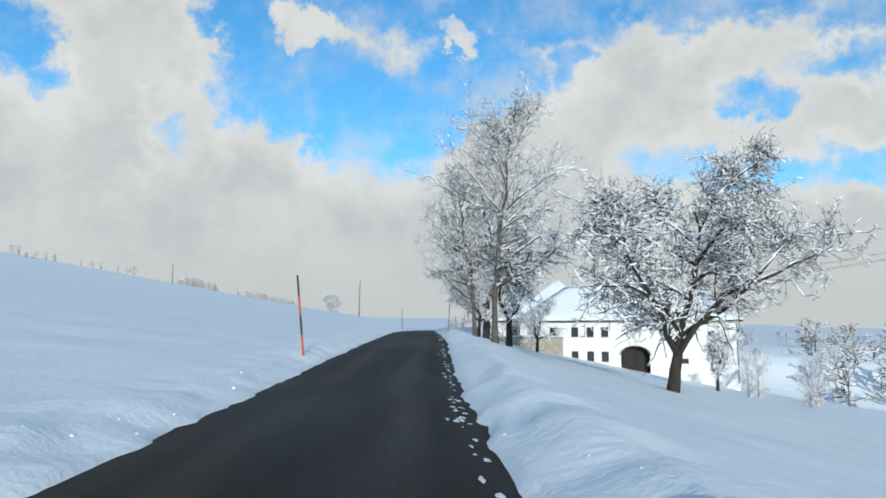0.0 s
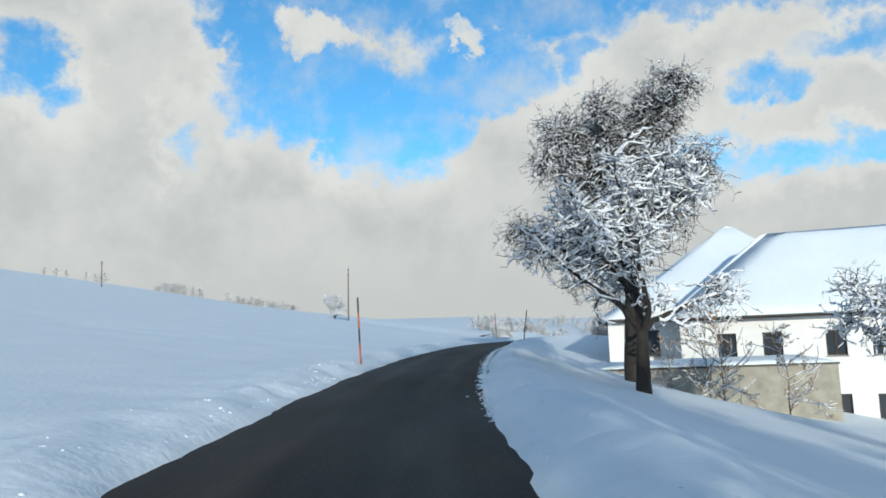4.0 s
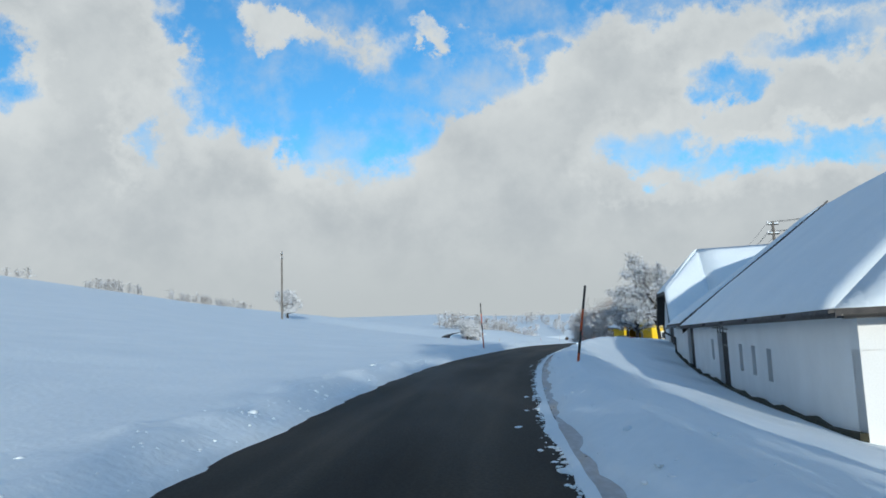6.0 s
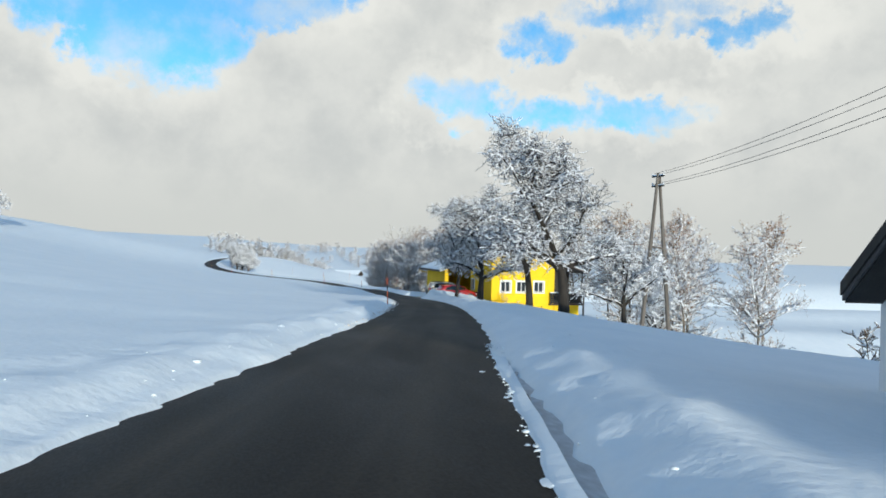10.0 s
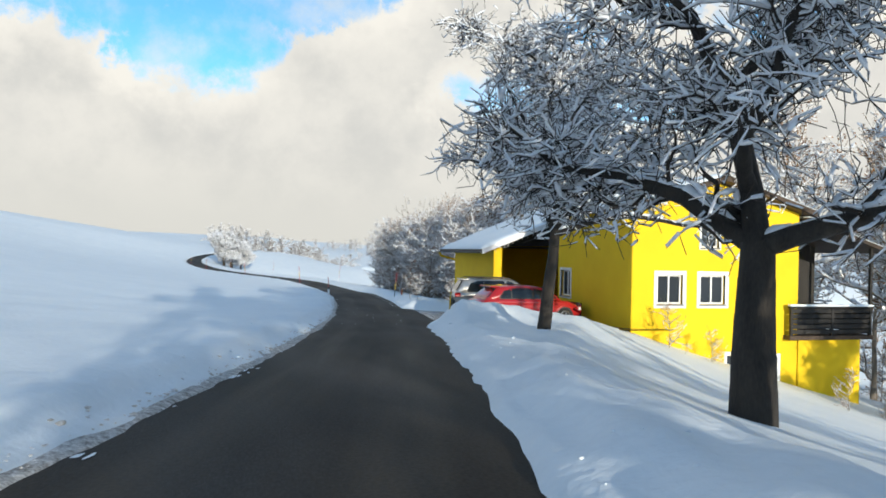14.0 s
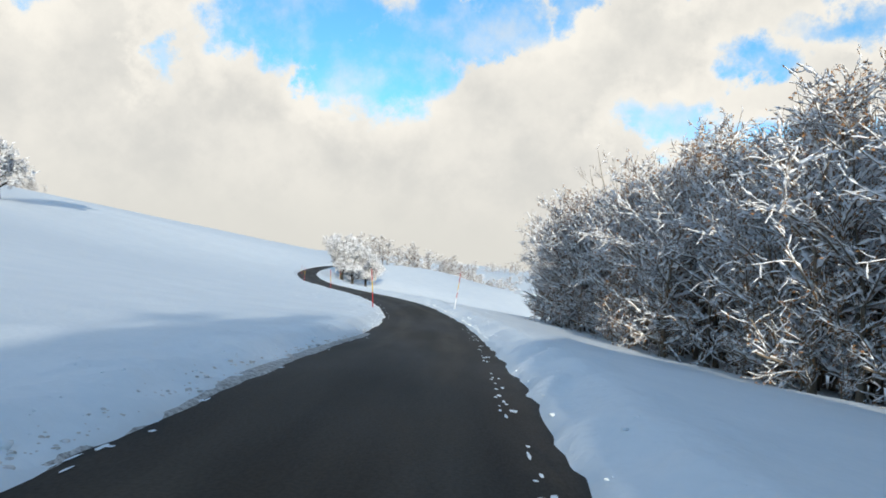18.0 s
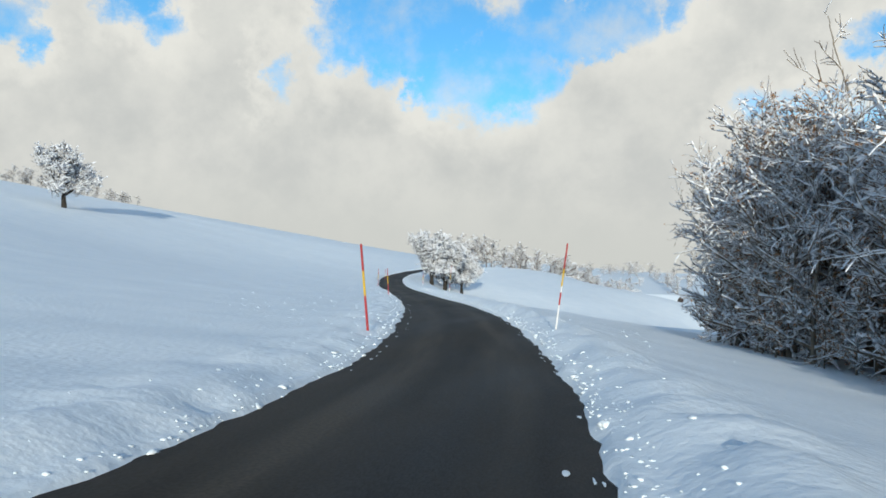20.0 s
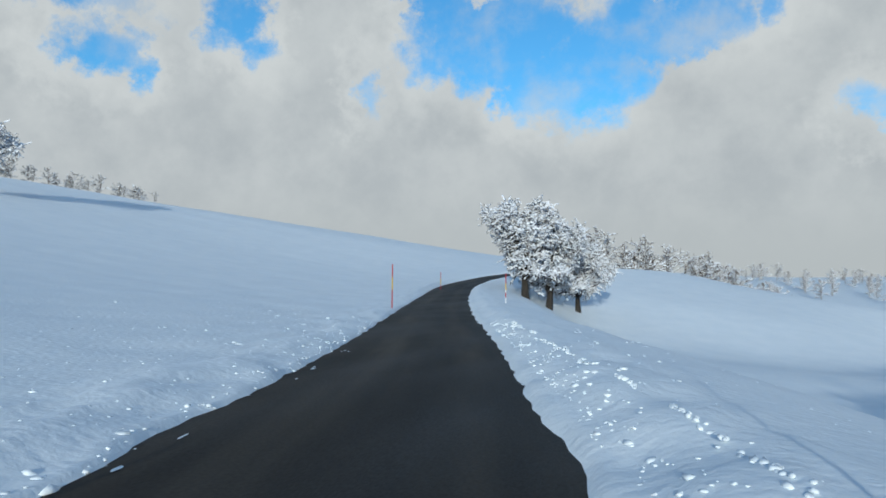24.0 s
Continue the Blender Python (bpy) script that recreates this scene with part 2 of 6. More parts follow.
# thin slush and ice, smeared along the road, thickest where yard and road meet
smear = anode("ADD", anode("MULTIPLY", anoise(2.6, 6, (1, 0.35, 1)), 0.6), anode("MULTIPLY", anoise(7.0, 5, (1, 0.30, 1)), 0.4))
near_road = arange(anode("ADD", xyz.outputs[0], anode("MULTIPLY", anoise(0.5, 3, (1, 1, 1)), 2.0)), 3.4, 5.6, 0.085, -0.07)
film = arange(anode("ADD", smear, near_road), 0.50, 0.63, 0.0, 0.62)
paint, gloss = wet.nodes.new("ShaderNodeMixRGB"), wet.nodes["Principled BSDF"].inputs["Base Color"].links[0].from_socket
wet.links.new(gloss, paint.inputs[1])
paint.inputs[2].default_value = (0.50, 0.52, 0.55, 1)
wet.links.new(film, paint.inputs[0])
wet.links.new(paint.outputs[0], wet.nodes["Principled BSDF"].inputs["Base Color"])
M_BARK = surface("bark", (0.014, 0.012, 0.010), (0.045, 0.037, 0.029), 0.9, 6.0, 45.0, 0.7, stretch=(1, 1, 0.3))
M_TWIG = surface("twig", (0.022, 0.017, 0.014), (0.055, 0.042, 0.032), 0.9, 5.0, 40.0, 0.0)
M_BIRCH = surface("birch_bark", (0.016, 0.014, 0.012), (0.15, 0.14, 0.125), 0.8, 4.0, 30.0, 0.6, stretch=(1, 1, 2.5))
M_WOODBARK = surface("forest_bark", (0.10, 0.08, 0.06), (0.27, 0.225, 0.17), 0.9, 4.0, 30.0, 0.4, stretch=(1, 1, 0.3), by_object=0.3)
M_WOODTWIG = surface("forest_twig", (0.085, 0.058, 0.038), (0.19, 0.135, 0.09), 0.9, 3.0, 25.0, 0.0)
M_LEAF = surface("dry_leaf", (0.24, 0.11, 0.045), (0.46, 0.27, 0.12), 0.8, 4.0, 30.0, 0.0)
M_WHITE = surface("white_plaster", (0.72, 0.71, 0.69), (0.82, 0.81, 0.79), 0.85, 0.8, 35.0, 0.2)
M_YELLOW = surface("yellow_plaster", (0.78, 0.50, 0.006), (0.88, 0.60, 0.012), 0.85, 0.7, 40.0, 0.25)
M_PLINTH = surface("dark_plinth", (0.05, 0.04, 0.035), (0.09, 0.075, 0.065), 0.85, 3.0, 40.0, 0.3)
M_TRIM = surface("white_trim", (0.74, 0.74, 0.74), (0.82, 0.82, 0.82), 0.6, 3.0, 30.0, 0.05)
M_DARKWOOD = surface("dark_wood", (0.012, 0.011, 0.010), (0.030, 0.026, 0.022), 0.75, 5.0, 40.0, 0.4, stretch=(1, 1, 0.15), by_object=0.25)
M_BROWNWOOD = surface("brown_wood", (0.035, 0.022, 0.014), (0.075, 0.048, 0.03), 0.7, 4.0, 40.0, 0.3, stretch=(1, 0.2, 1), by_object=0.2)
M_POLEWOOD = surface("grey_pole_wood", (0.10, 0.085, 0.07), (0.19, 0.17, 0.15), 0.85, 6.0, 60.0, 0.4, stretch=(1, 1, 0.1))
M_TILE = surface("roof_tile", (0.045, 0.042, 0.042), (0.11, 0.10, 0.095), 0.8, 5.0, 60.0, 0.3, by_object=0.2)
M_METAL = surface("zinc_sheet", (0.16, 0.17, 0.18), (0.26, 0.27, 0.28), 0.4, 3.0, 50.0, 0.05, metal=0.8)
M_DARKMETAL = surface("dark_metal", (0.03, 0.028, 0.026), (0.06, 0.055, 0.05), 0.45, 4.0, 50.0, 0.05, metal=0.5)
M_STONE = surface("old_stone", (0.22, 0.20, 0.16), (0.42, 0.39, 0.32), 0.9, 2.0, 25.0, 0.6)
M_BLACK = surface("black_paint", (0.012, 0.012, 0.013), (0.022, 0.022, 0.024), 0.5, 6.0, 60.0, 0.05)
M_ORANGE = surface("orange_paint", (0.42, 0.065, 0.014), (0.50, 0.095, 0.02), 0.5, 6.0, 60.0, 0.05)
M_RED = surface("red_paint", (0.33, 0.014, 0.017), (0.42, 0.024, 0.024), 0.5, 6.0, 60.0, 0.05)
M_YPAINT = surface("yellow_paint", (0.58, 0.37, 0.015), (0.66, 0.44, 0.022), 0.5, 6.0, 60.0, 0.05)
M_WPAINT = surface("white_paint", (0.72, 0.72, 0.72), (0.82, 0.82, 0.82), 0.5, 6.0, 60.0, 0.05)
M_CAR_RED = surface("red_car_paint", (0.36, 0.012, 0.016), (0.42, 0.016, 0.02), 0.28, 2.0, 200.0, 0.0, coat=0.8)
M_CAR_SILVER = surface("silver_car_paint", (0.50, 0.49, 0.46), (0.58, 0.56, 0.53), 0.34, 2.0, 200.0, 0.0, metal=0.7, coat=0.6)
M_CAR_PLASTIC = surface("grey_bumper_plastic", (0.035, 0.036, 0.038), (0.06, 0.06, 0.062), 0.6, 8.0, 80.0, 0.05)
M_TYRE = surface("tyre_rubber", (0.012, 0.012, 0.012), (0.025, 0.025, 0.025), 0.8, 9.0, 80.0, 0.2)
M_RIM = surface("alloy_rim", (0.5, 0.5, 0.5), (0.62, 0.62, 0.62), 0.3, 9.0, 80.0, 0.0, metal=0.9)
M_TAIL = surface("red_lamp_glass", (0.45, 0.01, 0.012), (0.55, 0.015, 0.015), 0.12, 9.0, 80.0, 0.0, coat=1.0)
M_CLEARLAMP = surface("clear_lamp_glass", (0.6, 0.6, 0.6), (0.72, 0.72, 0.72), 0.1, 9.0, 80.0, 0.0, coat=1.0)


def glass(name, tint, rough=0.05):
    m = bpy.data.materials.new(name)
    m.use_nodes = True
    b = m.node_tree.nodes["Principled BSDF"]
    b.inputs["Base Color"].default_value = (*tint, 1)
    b.inputs["Roughness"].default_value = rough
    b.inputs["Specular IOR Level"].default_value = 0.5
    return m


M_PANE = glass("window_glass", (0.035, 0.042, 0.05))
M_CARGLASS = glass("tinted_car_glass", (0.012, 0.016, 0.02))
M_MOSS = surface("mossy_earth", (0.018, 0.018, 0.010), (0.06, 0.055, 0.03), 0.9, 4.0, 30.0, 0.5)

# ---- building helpers ----


def part(name, bm, material, parent=None, label=""):
    """One mesh object from a bmesh (or from ready mesh data), under a thing or a part."""
    if isinstance(bm, bmesh.types.BMesh):
        me = bpy.data.meshes.new(name)
        bm.to_mesh(me)
        bm.free()
    else:
        me = bm
    me.materials.append(material)
    ob = new(name, me)
    ob.parent = parent
    if label:
        ob["label"] = label
    return ob


def smooth(ob):
    ob.data.polygons.foreach_set("use_smooth", [True] * len(ob.data.polygons))
    return ob


def thing(name, m, label, category, group="", kind=""):
    ob = new(name)
    ob.matrix_basis = m
    return tagged(ob, label, category, group, kind)


def box(bm, x0, x1, y0, y1, z0, z1, bevel=0.0):
    r = bmesh.ops.create_cube(bm, size=1.0, matrix=Matrix.Translation(((x0 + x1) / 2, (y0 + y1) / 2, (z0 + z1) / 2)) @ Matrix.Diagonal((x1 - x0, y1 - y0, z1 - z0, 1)))
    if bevel:
        edges = {e for v in r["verts"] for e in v.link_edges}
        bmesh.ops.bevel(bm, geom=list(edges), offset=bevel, segments=2, affect="EDGES", profile=0.6)
    return bm


def boxed(*a, **k):
    return box(bmesh.new(), *a, **k)


def tube(bm, a, b, ra, rb, n=8, caps=True):
    a, b = Vector(a), Vector(b)
    m = Matrix.Translation((a + b) / 2) @ (b - a).to_track_quat("Z", "Y").to_matrix().to_4x4()
    bmesh.ops.create_cone(bm, cap_ends=caps, segments=n, radius1=ra, radius2=rb, depth=(b - a).length, matrix=m)
    return bm


def tubed(*a, **k):
    return tube(bmesh.new(), *a, **k)


def bent_pipe(points, r, n=8):
    bm = bmesh.new()
    for a, b in zip(points[:-1], points[1:]):
        tube(bm, a, b, r, r, n)
    for p in points[1:-1]:
        bmesh.ops.create_uvsphere(bm, u_segments=n, v_segments=6, radius=r * 1.02, matrix=Matrix.Translation(p))
    return bm


def prism(outline, lift, bm=None):
    """A closed outline, swept by the vector lift into a solid."""
    bm = bm or bmesh.new()
    a = [bm.verts.new(p) for p in outline]
    b = [bm.verts.new(Vector(p) + Vector(lift)) for p in outline]
    n = len(a)
    bm.faces.new(a)
    bm.faces.new(b[::-1])
    for i in range(n):
        bm.faces.new((a[i], b[i], b[(i + 1) % n], a[(i + 1) % n]))
    bmesh.ops.recalc_face_normals(bm, faces=bm.faces)
    return bm


def wall_panel(u0, u1, z0, z1, thick, holes):
    """A wall along +x from u0 to u1, its face at y = 0 and its back at y = thick, with rectangular holes (ua, ub, za, zb) right through it."""
    us = sorted({u0, u1, *(h[0] for h in holes), *(h[1] for h in holes)})
    zs = sorted({z0, z1, *(h[2] for h in holes), *(h[3] for h in holes)})
    bm, grid = bmesh.new(), {}

    def solid(i, j):
        if not (0 <= i < len(us) - 1 and 0 <= j < len(zs) - 1):
            return False
        u, z = (us[i] + us[i + 1]) / 2, (zs[j] + zs[j + 1]) / 2
        return not any(a < u < b and c < z < d for a, b, c, d in holes)

    def v(i, j, y):
        if (i, j, y) not in grid:
            grid[i, j, y] = bm.verts.new((us[i], y, zs[j]))
        return grid[i, j, y]

    for i in range(len(us) - 1):
        for j in range(len(zs) - 1):
            if not solid(i, j):
                continue
            bm.faces.new((v(i, j, 0), v(i + 1, j, 0), v(i + 1, j + 1, 0), v(i, j + 1, 0)))
            bm.faces.new((v(i, j, thick), v(i, j + 1, thick), v(i + 1, j + 1, thick), v(i + 1, j, thick)))
            for di, dj, p, q in ((-1, 0, (i, j), (i, j + 1)), (1, 0, (i + 1, j + 1), (i + 1, j)), (0, -1, (i + 1, j), (i, j)), (0, 1, (i, j + 1), (i + 1, j + 1))):
                if not solid(i + di, j + dj):
                    bm.faces.new((v(*p, 0), v(*q, 0), v(*q, thick), v(*p, thick)))
    bmesh.ops.recalc_face_normals(bm, faces=bm.faces)
    return bm


# ---- the lie of the land ----
ROAD_Y = [-120, 0, 12, 25, 38, 51, 64, 76, 88, 99, 110.6, 123, 135, 145, 156, 167, 177.5, 188.5, 200, 212, 223, 234, 245, 258, 271, 284, 298, 315, 335, 350, 362, 375, 386, 398, 430]
ROAD_X = [1.5, -1.03, -1.38, -1.55, -1.69, -2.0, -2.3, -1.8, -0.7, 1.12, 4.0, 7.65, 11.6, 14.9, 18.1, 20.9, 23.15, 25.15, 26.8, 27.95, 28.5, 29.0, 28.95, 27.45, 24.95, 21.9, 18.6, 14.1, 9.4, 6.6, 5.9, 7.5, 11.5, 17.5, 36.0]
ROAD_Z = [-1.8, 0.0, 0.16, 0.47, 0.71, 0.85, 0.90, 0.93, 0.90, 0.86, 0.70, 0.45, 0.01, -0.45, -0.95, -1.49, -2.03, -2.61, -3.14, -3.45, -3.68, -4.16, -4.42, -4.43, -4.55, -4.71, -4.85, -4.92, -4.65, -4.15, -3.6, -2.8, -2.2, -1.9, -3.0]


def glide(xs, ys):
    """A smooth curve through control values, straight past its ends."""
    xs, ys = np.array(xs, float), np.array(ys, float)
    slope = np.gradient(ys, xs)

    def at(x):
        x = np.asarray(x, float)
        k = np.clip(np.searchsorted(xs, x) - 1, 0, len(xs) - 2)
        h = xs[k + 1] - xs[k]
        s = np.clip((x - xs[k]) / h, 0, 1)
        y = (1 + 2 * s) * (1 - s) ** 2 * ys[k] + s * (1 - s) ** 2 * h * slope[k] + s * s * (3 - 2 * s) * ys[k + 1] + s * s * (s - 1) * h * slope[k + 1]
        return y + slope[0] * np.minimum(x - xs[0], 0) + slope[-1] * np.maximum(x - xs[-1], 0)

    return at


road_x, road_z0 = glide(ROAD_Y, ROAD_X), glide(ROAD_Y, ROAD_Z)


def road_z(y):
    y = np.asarray(y, float)
    return np.where(y > 430, np.maximum(road_z0(np.minimum(y, 430)) - 0.06 * (y - 430), -16), np.where(y < -120, -1.8, road_z0(y)))


def road_turn(y):
    return np.arctan((road_x(np.asarray(y) + 0.5) - road_x(np.asarray(y) - 0.5)))


def grain(x, y, seed):
    """Smooth noise between -1 and 1 with cells one metre wide."""
    x, y = np.asarray(x, float), np.asarray(y, float)
    xi, yi = np.floor(x).astype(np.int64), np.floor(y).astype(np.int64)
    fx, fy = x - xi, y - yi
    fx, fy = fx * fx * (3 - 2 * fx), fy * fy * (3 - 2 * fy)

    def h(a, b):
        n = (a * 374761393 + b * 668265263 + seed * 974634533) & 0x7FFFFFFF
        n = ((n ^ (n >> 13)) * 1274126177) & 0x7FFFFFFF
        return ((n ^ (n >> 16)) & 0xFFFF) / 32767.5 - 1

    return (h(xi, yi) * (1 - fx) + h(xi + 1, yi) * fx) * (1 - fy) + (h(xi, yi + 1) * (1 - fx) + h(xi + 1, yi + 1) * fx) * fy


def step01(v, a, b):
    s = np.clip((v - a) / (b - a), 0, 1)
    return s * s * (3 - 2 * s)




def ease(xs, ys):
    """Control values joined by straight runs, softened over some metres, level past the ends."""
    def at(y):
        y = np.asarray(y, float)
        return sum(np.interp(y + o, xs, ys) for o in (-5, -2.5, 0, 2.5, 5)) / 5

    return at


left_rise = ease([-200, 0, 60, 120, 180, 250, 300, 351, 420, 600], [0.165, 0.165, 0.165, 0.175, 0.20, 0.225, 0.25, 0.245, 0.2, 0.1])
left_soft = ease([-200, 0, 80, 140, 200, 250, 310, 351, 420], [5, 5, 6, 9, 14, 20, 20, 14, 12])
right_fall = ease([-200, 0, 60, 85, 100, 116, 122, 130, 145, 160, 175, 185, 192, 204, 214, 226, 240, 262, 280, 312, 335, 350, 420], [0.24, 0.25, 0.27, 0.27, 0.33, 0.31, 0.2, 0.1, 0.16, 0.22, 0.29, 0.33, 0.3, 0.28, 0.2, 0.13, 0.16, 0.16, 0.10, 0.08, 0.075, 0.17, 0.2])
right_shelf = ease([-200, 60, 118, 130, 150, 162, 171, 177, 186, 192, 203, 210, 240, 420], [2.6, 2.6, 2.4, 4.0, 5.0, 4.4, 2.9, 2.9, 5.2, 9.0, 8.0, 2.8, 2.8, 3.0])
EDGE = 1.66
right_edge = ease([-200, 20, 30, 36, 46, 205, 212, 222, 232, 240, 270, 286, 300, 312, 325], [0, 0.05, 0.18, 0.08, 0, 0, 0.22, 0.22, 0.1, 0, -0.04, -0.2, -0.22, -0.05, 0])
left_edge = ease([-200, 208, 214, 221, 227, 240, 250, 420], [0, 0, -0.15, -0.1, 0.1, 0.12, 0.08, 0.06])


def yard(y, d):
    """Share of the cleared yard: it ends at a bank of cleared snow that slants back towards the carport."""
    end = 203.7 - 0.85 * np.clip(d - 2.4, 0, 2.8)
    return step01(y, 189.3, 190.6) * (1 - step01(y, end - 0.5, end + 0.5))


def land(x, y, rough=True):
    """Height of the snow, with the road lying in its trench."""
    x, y = np.asarray(x, float), np.asarray(y, float)
    turn = road_turn(y)
    d = (x - road_x(y)) * np.cos(turn)
    a = np.abs(d)
    rag = 0.05 * grain(y * 0.7, d * 0 + 3, 1) + 0.045 * grain(y * 1.9, d * 0, 2) + 0.05 * grain(y * 3.7, d * 0, 3) if rough else 0
    gutter = np.where(d > 0, 0.22 * step01(y, 60, 80) * (1 - step01(y, 128, 136)), 0)
    e = EDGE + rag + gutter + np.where(d > 0, right_edge(y), left_edge(y))
    open_yard = np.where(d > 0, yard(y, d), 0.0) * (1 - step01(d, 9.0, 9.8))
    out = a - e
    low = 1 - 0.6 * step01(y, 235, 255) * (1 - step01(y, 325, 345)) * (d < 0)
    trench = -0.10 + 0.22 * step01(out, -0.10, 0.14) + 0.20 * low * step01(out, 0.12, 0.8)
    right = -right_fall(y) * 70 * (1 - np.exp(-np.maximum(d - right_shelf(y), 0) / 70)) - 0.10 * step01(d, 2.2, 4.5)
    dl, soft = np.maximum(-d - 2.2, 0), left_soft(y)
    left = left_rise(y) * 600 * (1 - np.exp(-(dl - soft * (1 - np.exp(-dl / soft))) / 600)) - 0.05
    side = np.where(d > 0, right, left)
    lumps = 0
    if rough:
        near = step01(out, 0.0, 0.3) * (1 - step01(out, 1.0, 2.6))
        lumps = near * (0.07 * grain(x * 1.7, y * 1.7, 5) + 0.06 * np.maximum(grain(x * 4.2, y * 4.2, 6), 0))
        lumps = lumps + step01(out, 0.5, 3) * (0.05 * grain(x * 0.35, y * 0.35, 7) + 0.015 * grain(x * 1.3, y * 1.3, 8))
        lumps = lumps + step01(out, 6, 30) * (0.09 + 0.12 * (d > 0)) * grain(x * 0.06, y * 0.06, 9)
    z = road_z(y) + trench + side + lumps
    z = np.where(open_yard > 0, z * (1 - open_yard) + (road_z(y) - 0.16) * open_yard, z)
    # ploughed heaps beside the cleared yard
    heap = np.exp(-(((d - 3.6) / 2.6) ** 2)) * np.exp(-(((y - 188.0) / 1.45) ** 2)) * 0.55
    heap = heap + np.exp(-(((d - 4.4) / 2.2) ** 2)) * np.exp(-(((y - 204.2 + 0.8 * np.clip(d - 2.6, 0, 2.6)) / 1.0) ** 2)) * 0.28
    z = z + heap * (1 + 0.35 * (grain(x * 2.2, y * 2.2, 11) if rough else 0)) * step01(d, 1.7, 2.6)
    z = z - 0.65 * np.exp(-(((x - 9.5) / 3.2) ** 2)) * np.exp(-(((y - 77.2) / 2.2) ** 2))
    # the hollow beyond the wood
    z = z - 3.3 * step01(d, 4.0, 14.0) * (1 - 0.5 * step01(d, 24, 46)) * step01(y, 270, 304) * (1 - step01(y, 340, 374))
    # distance: the field drops into a valley, then wooded hills rise
    z = z - 18 * step01(d, 30, 110) * step01(y, 290, 350) - 16 * step01(x, 24, 100) * step01(y, 385, 470)
    r = np.hypot(x - 20, y - 200)
    z = z * (1 - 0.6 * step01(r, 500, 1400)) + step01(r, 700, 2200) * (15 + 9 * grain(x * 0.0025, y * 0.0025, 12))
    # the valley floor and the wooded hill across it
    far_side = -14 + 15 * step01(y, 600, 860) * (1 - 0.3 * step01(x, 100, 260)) + 1.5 * grain(x * 0.012, y * 0.012, 13)
    across = step01(y, 470, 560) * step01(x, 10, 60) * (1 - step01(y, 1000, 1400))
    z = z * (1 - across) + far_side * across
    return z


def land_at(x, y):
    return float(land(x, y))


def spread(fine):
    return sorted({round(-v, 3) for v in fine} | {round(v, 3) for v in fine})


dd = [0, 0.7, 1.2, *np.arange(1.4, 3.2, 0.1), *np.arange(3.2, 6.0, 0.2), *np.arange(6, 14, 0.5), *np.arange(14, 40, 2), *np.arange(40, 110, 7), *np.arange(110, 300, 20), 320, 400, 520, 700, 1000, 1500, 2200, 3200, 4500]
cols = np.array(spread([float(v) for v in dd]))
rows_y = np.array([-3000, -1500, -700, -350, -180, -110, -70, -45, -30, *np.arange(-20, -4, 1.0), *np.arange(-4, 296, 0.36), *np.arange(296, 330, 0.5), *np.arange(330, 420, 1.25), *np.arange(420, 520, 8), 540, 600, 680, 780, 900, 1050, 1300, 1700, 2300, 3200, 4500], float)
dg, yg = np.meshgrid(cols, rows_y)
xg = road_x(np.clip(yg, -120, 430)) + dg / np.cos(road_turn(np.clip(yg, -120, 430)))
zg = land(xg, yg)
nr, nc = xg.shape
idx = np.arange(nr * nc).reshape(nr, nc)
quads = np.stack([idx[:-1, :-1], idx[:-1, 1:], idx[1:, 1:], idx[1:, :-1]], -1).reshape(-1, 4)


def grid_mesh(name, x, y, z, q):
    me = bpy.data.meshes.new(name)
    me.vertices.add(x.size)
    me.vertices.foreach_set("co", np.stack([x.ravel(), y.ravel(), z.ravel()], -1).astype(np.float32).ravel())
    me.loops.add(q.size)
    me.loops.foreach_set("vertex_index", q.astype(np.int32).ravel())
    me.polygons.add(len(q))
    me.polygons.foreach_set("loop_start", np.arange(0, q.size, q.shape[1], dtype=np.int32))
    me.polygons.foreach_set("use_smooth", np.ones(len(q), dtype=bool))
    me.update()
    me.validate()
    return me


ground = part("ground", grid_mesh("ground", xg, yg, zg, quads), M_SNOW)
tagged(ground, "deep untouched snow over rolling fields with ploughed banks", "snow field", kind="structure")

# the road: a slightly crowned strip of wet asphalt
ry = np.concatenate([np.arange(-120, 330, 1.0), np.arange(330, 431, 1.0)])
rd = np.array([-2.2, -1.9, -1.5, -1.0, -0.5, 0, 0.5, 1.0, 1.5, 1.9, 2.3])
D, Y = np.meshgrid(rd, ry)
X = road_x(Y) + D / np.cos(road_turn(Y))
Z = road_z(Y) + 0.03 * (1 - (D / 1.7) ** 2)
i2 = np.arange(X.size).reshape(X.shape)
q2 = np.stack([i2[:-1, :-1], i2[:-1, 1:], i2[1:, 1:], i2[1:, :-1]], -1).reshape(-1, 4)
road_mesh = grid_mesh("road", X, Y, Z, q2)
layout = road_mesh.uv_layers.new(name="across")
layout.data.foreach_set("uv", np.stack([D.ravel()[q2.ravel()], Y.ravel()[q2.ravel()]], -1).astype(np.float32).ravel())
road = part("road", road_mesh, M_ASPHALT)
tagged(road, "narrow country road of dark damp asphalt, ploughed clear", "road", kind="structure")

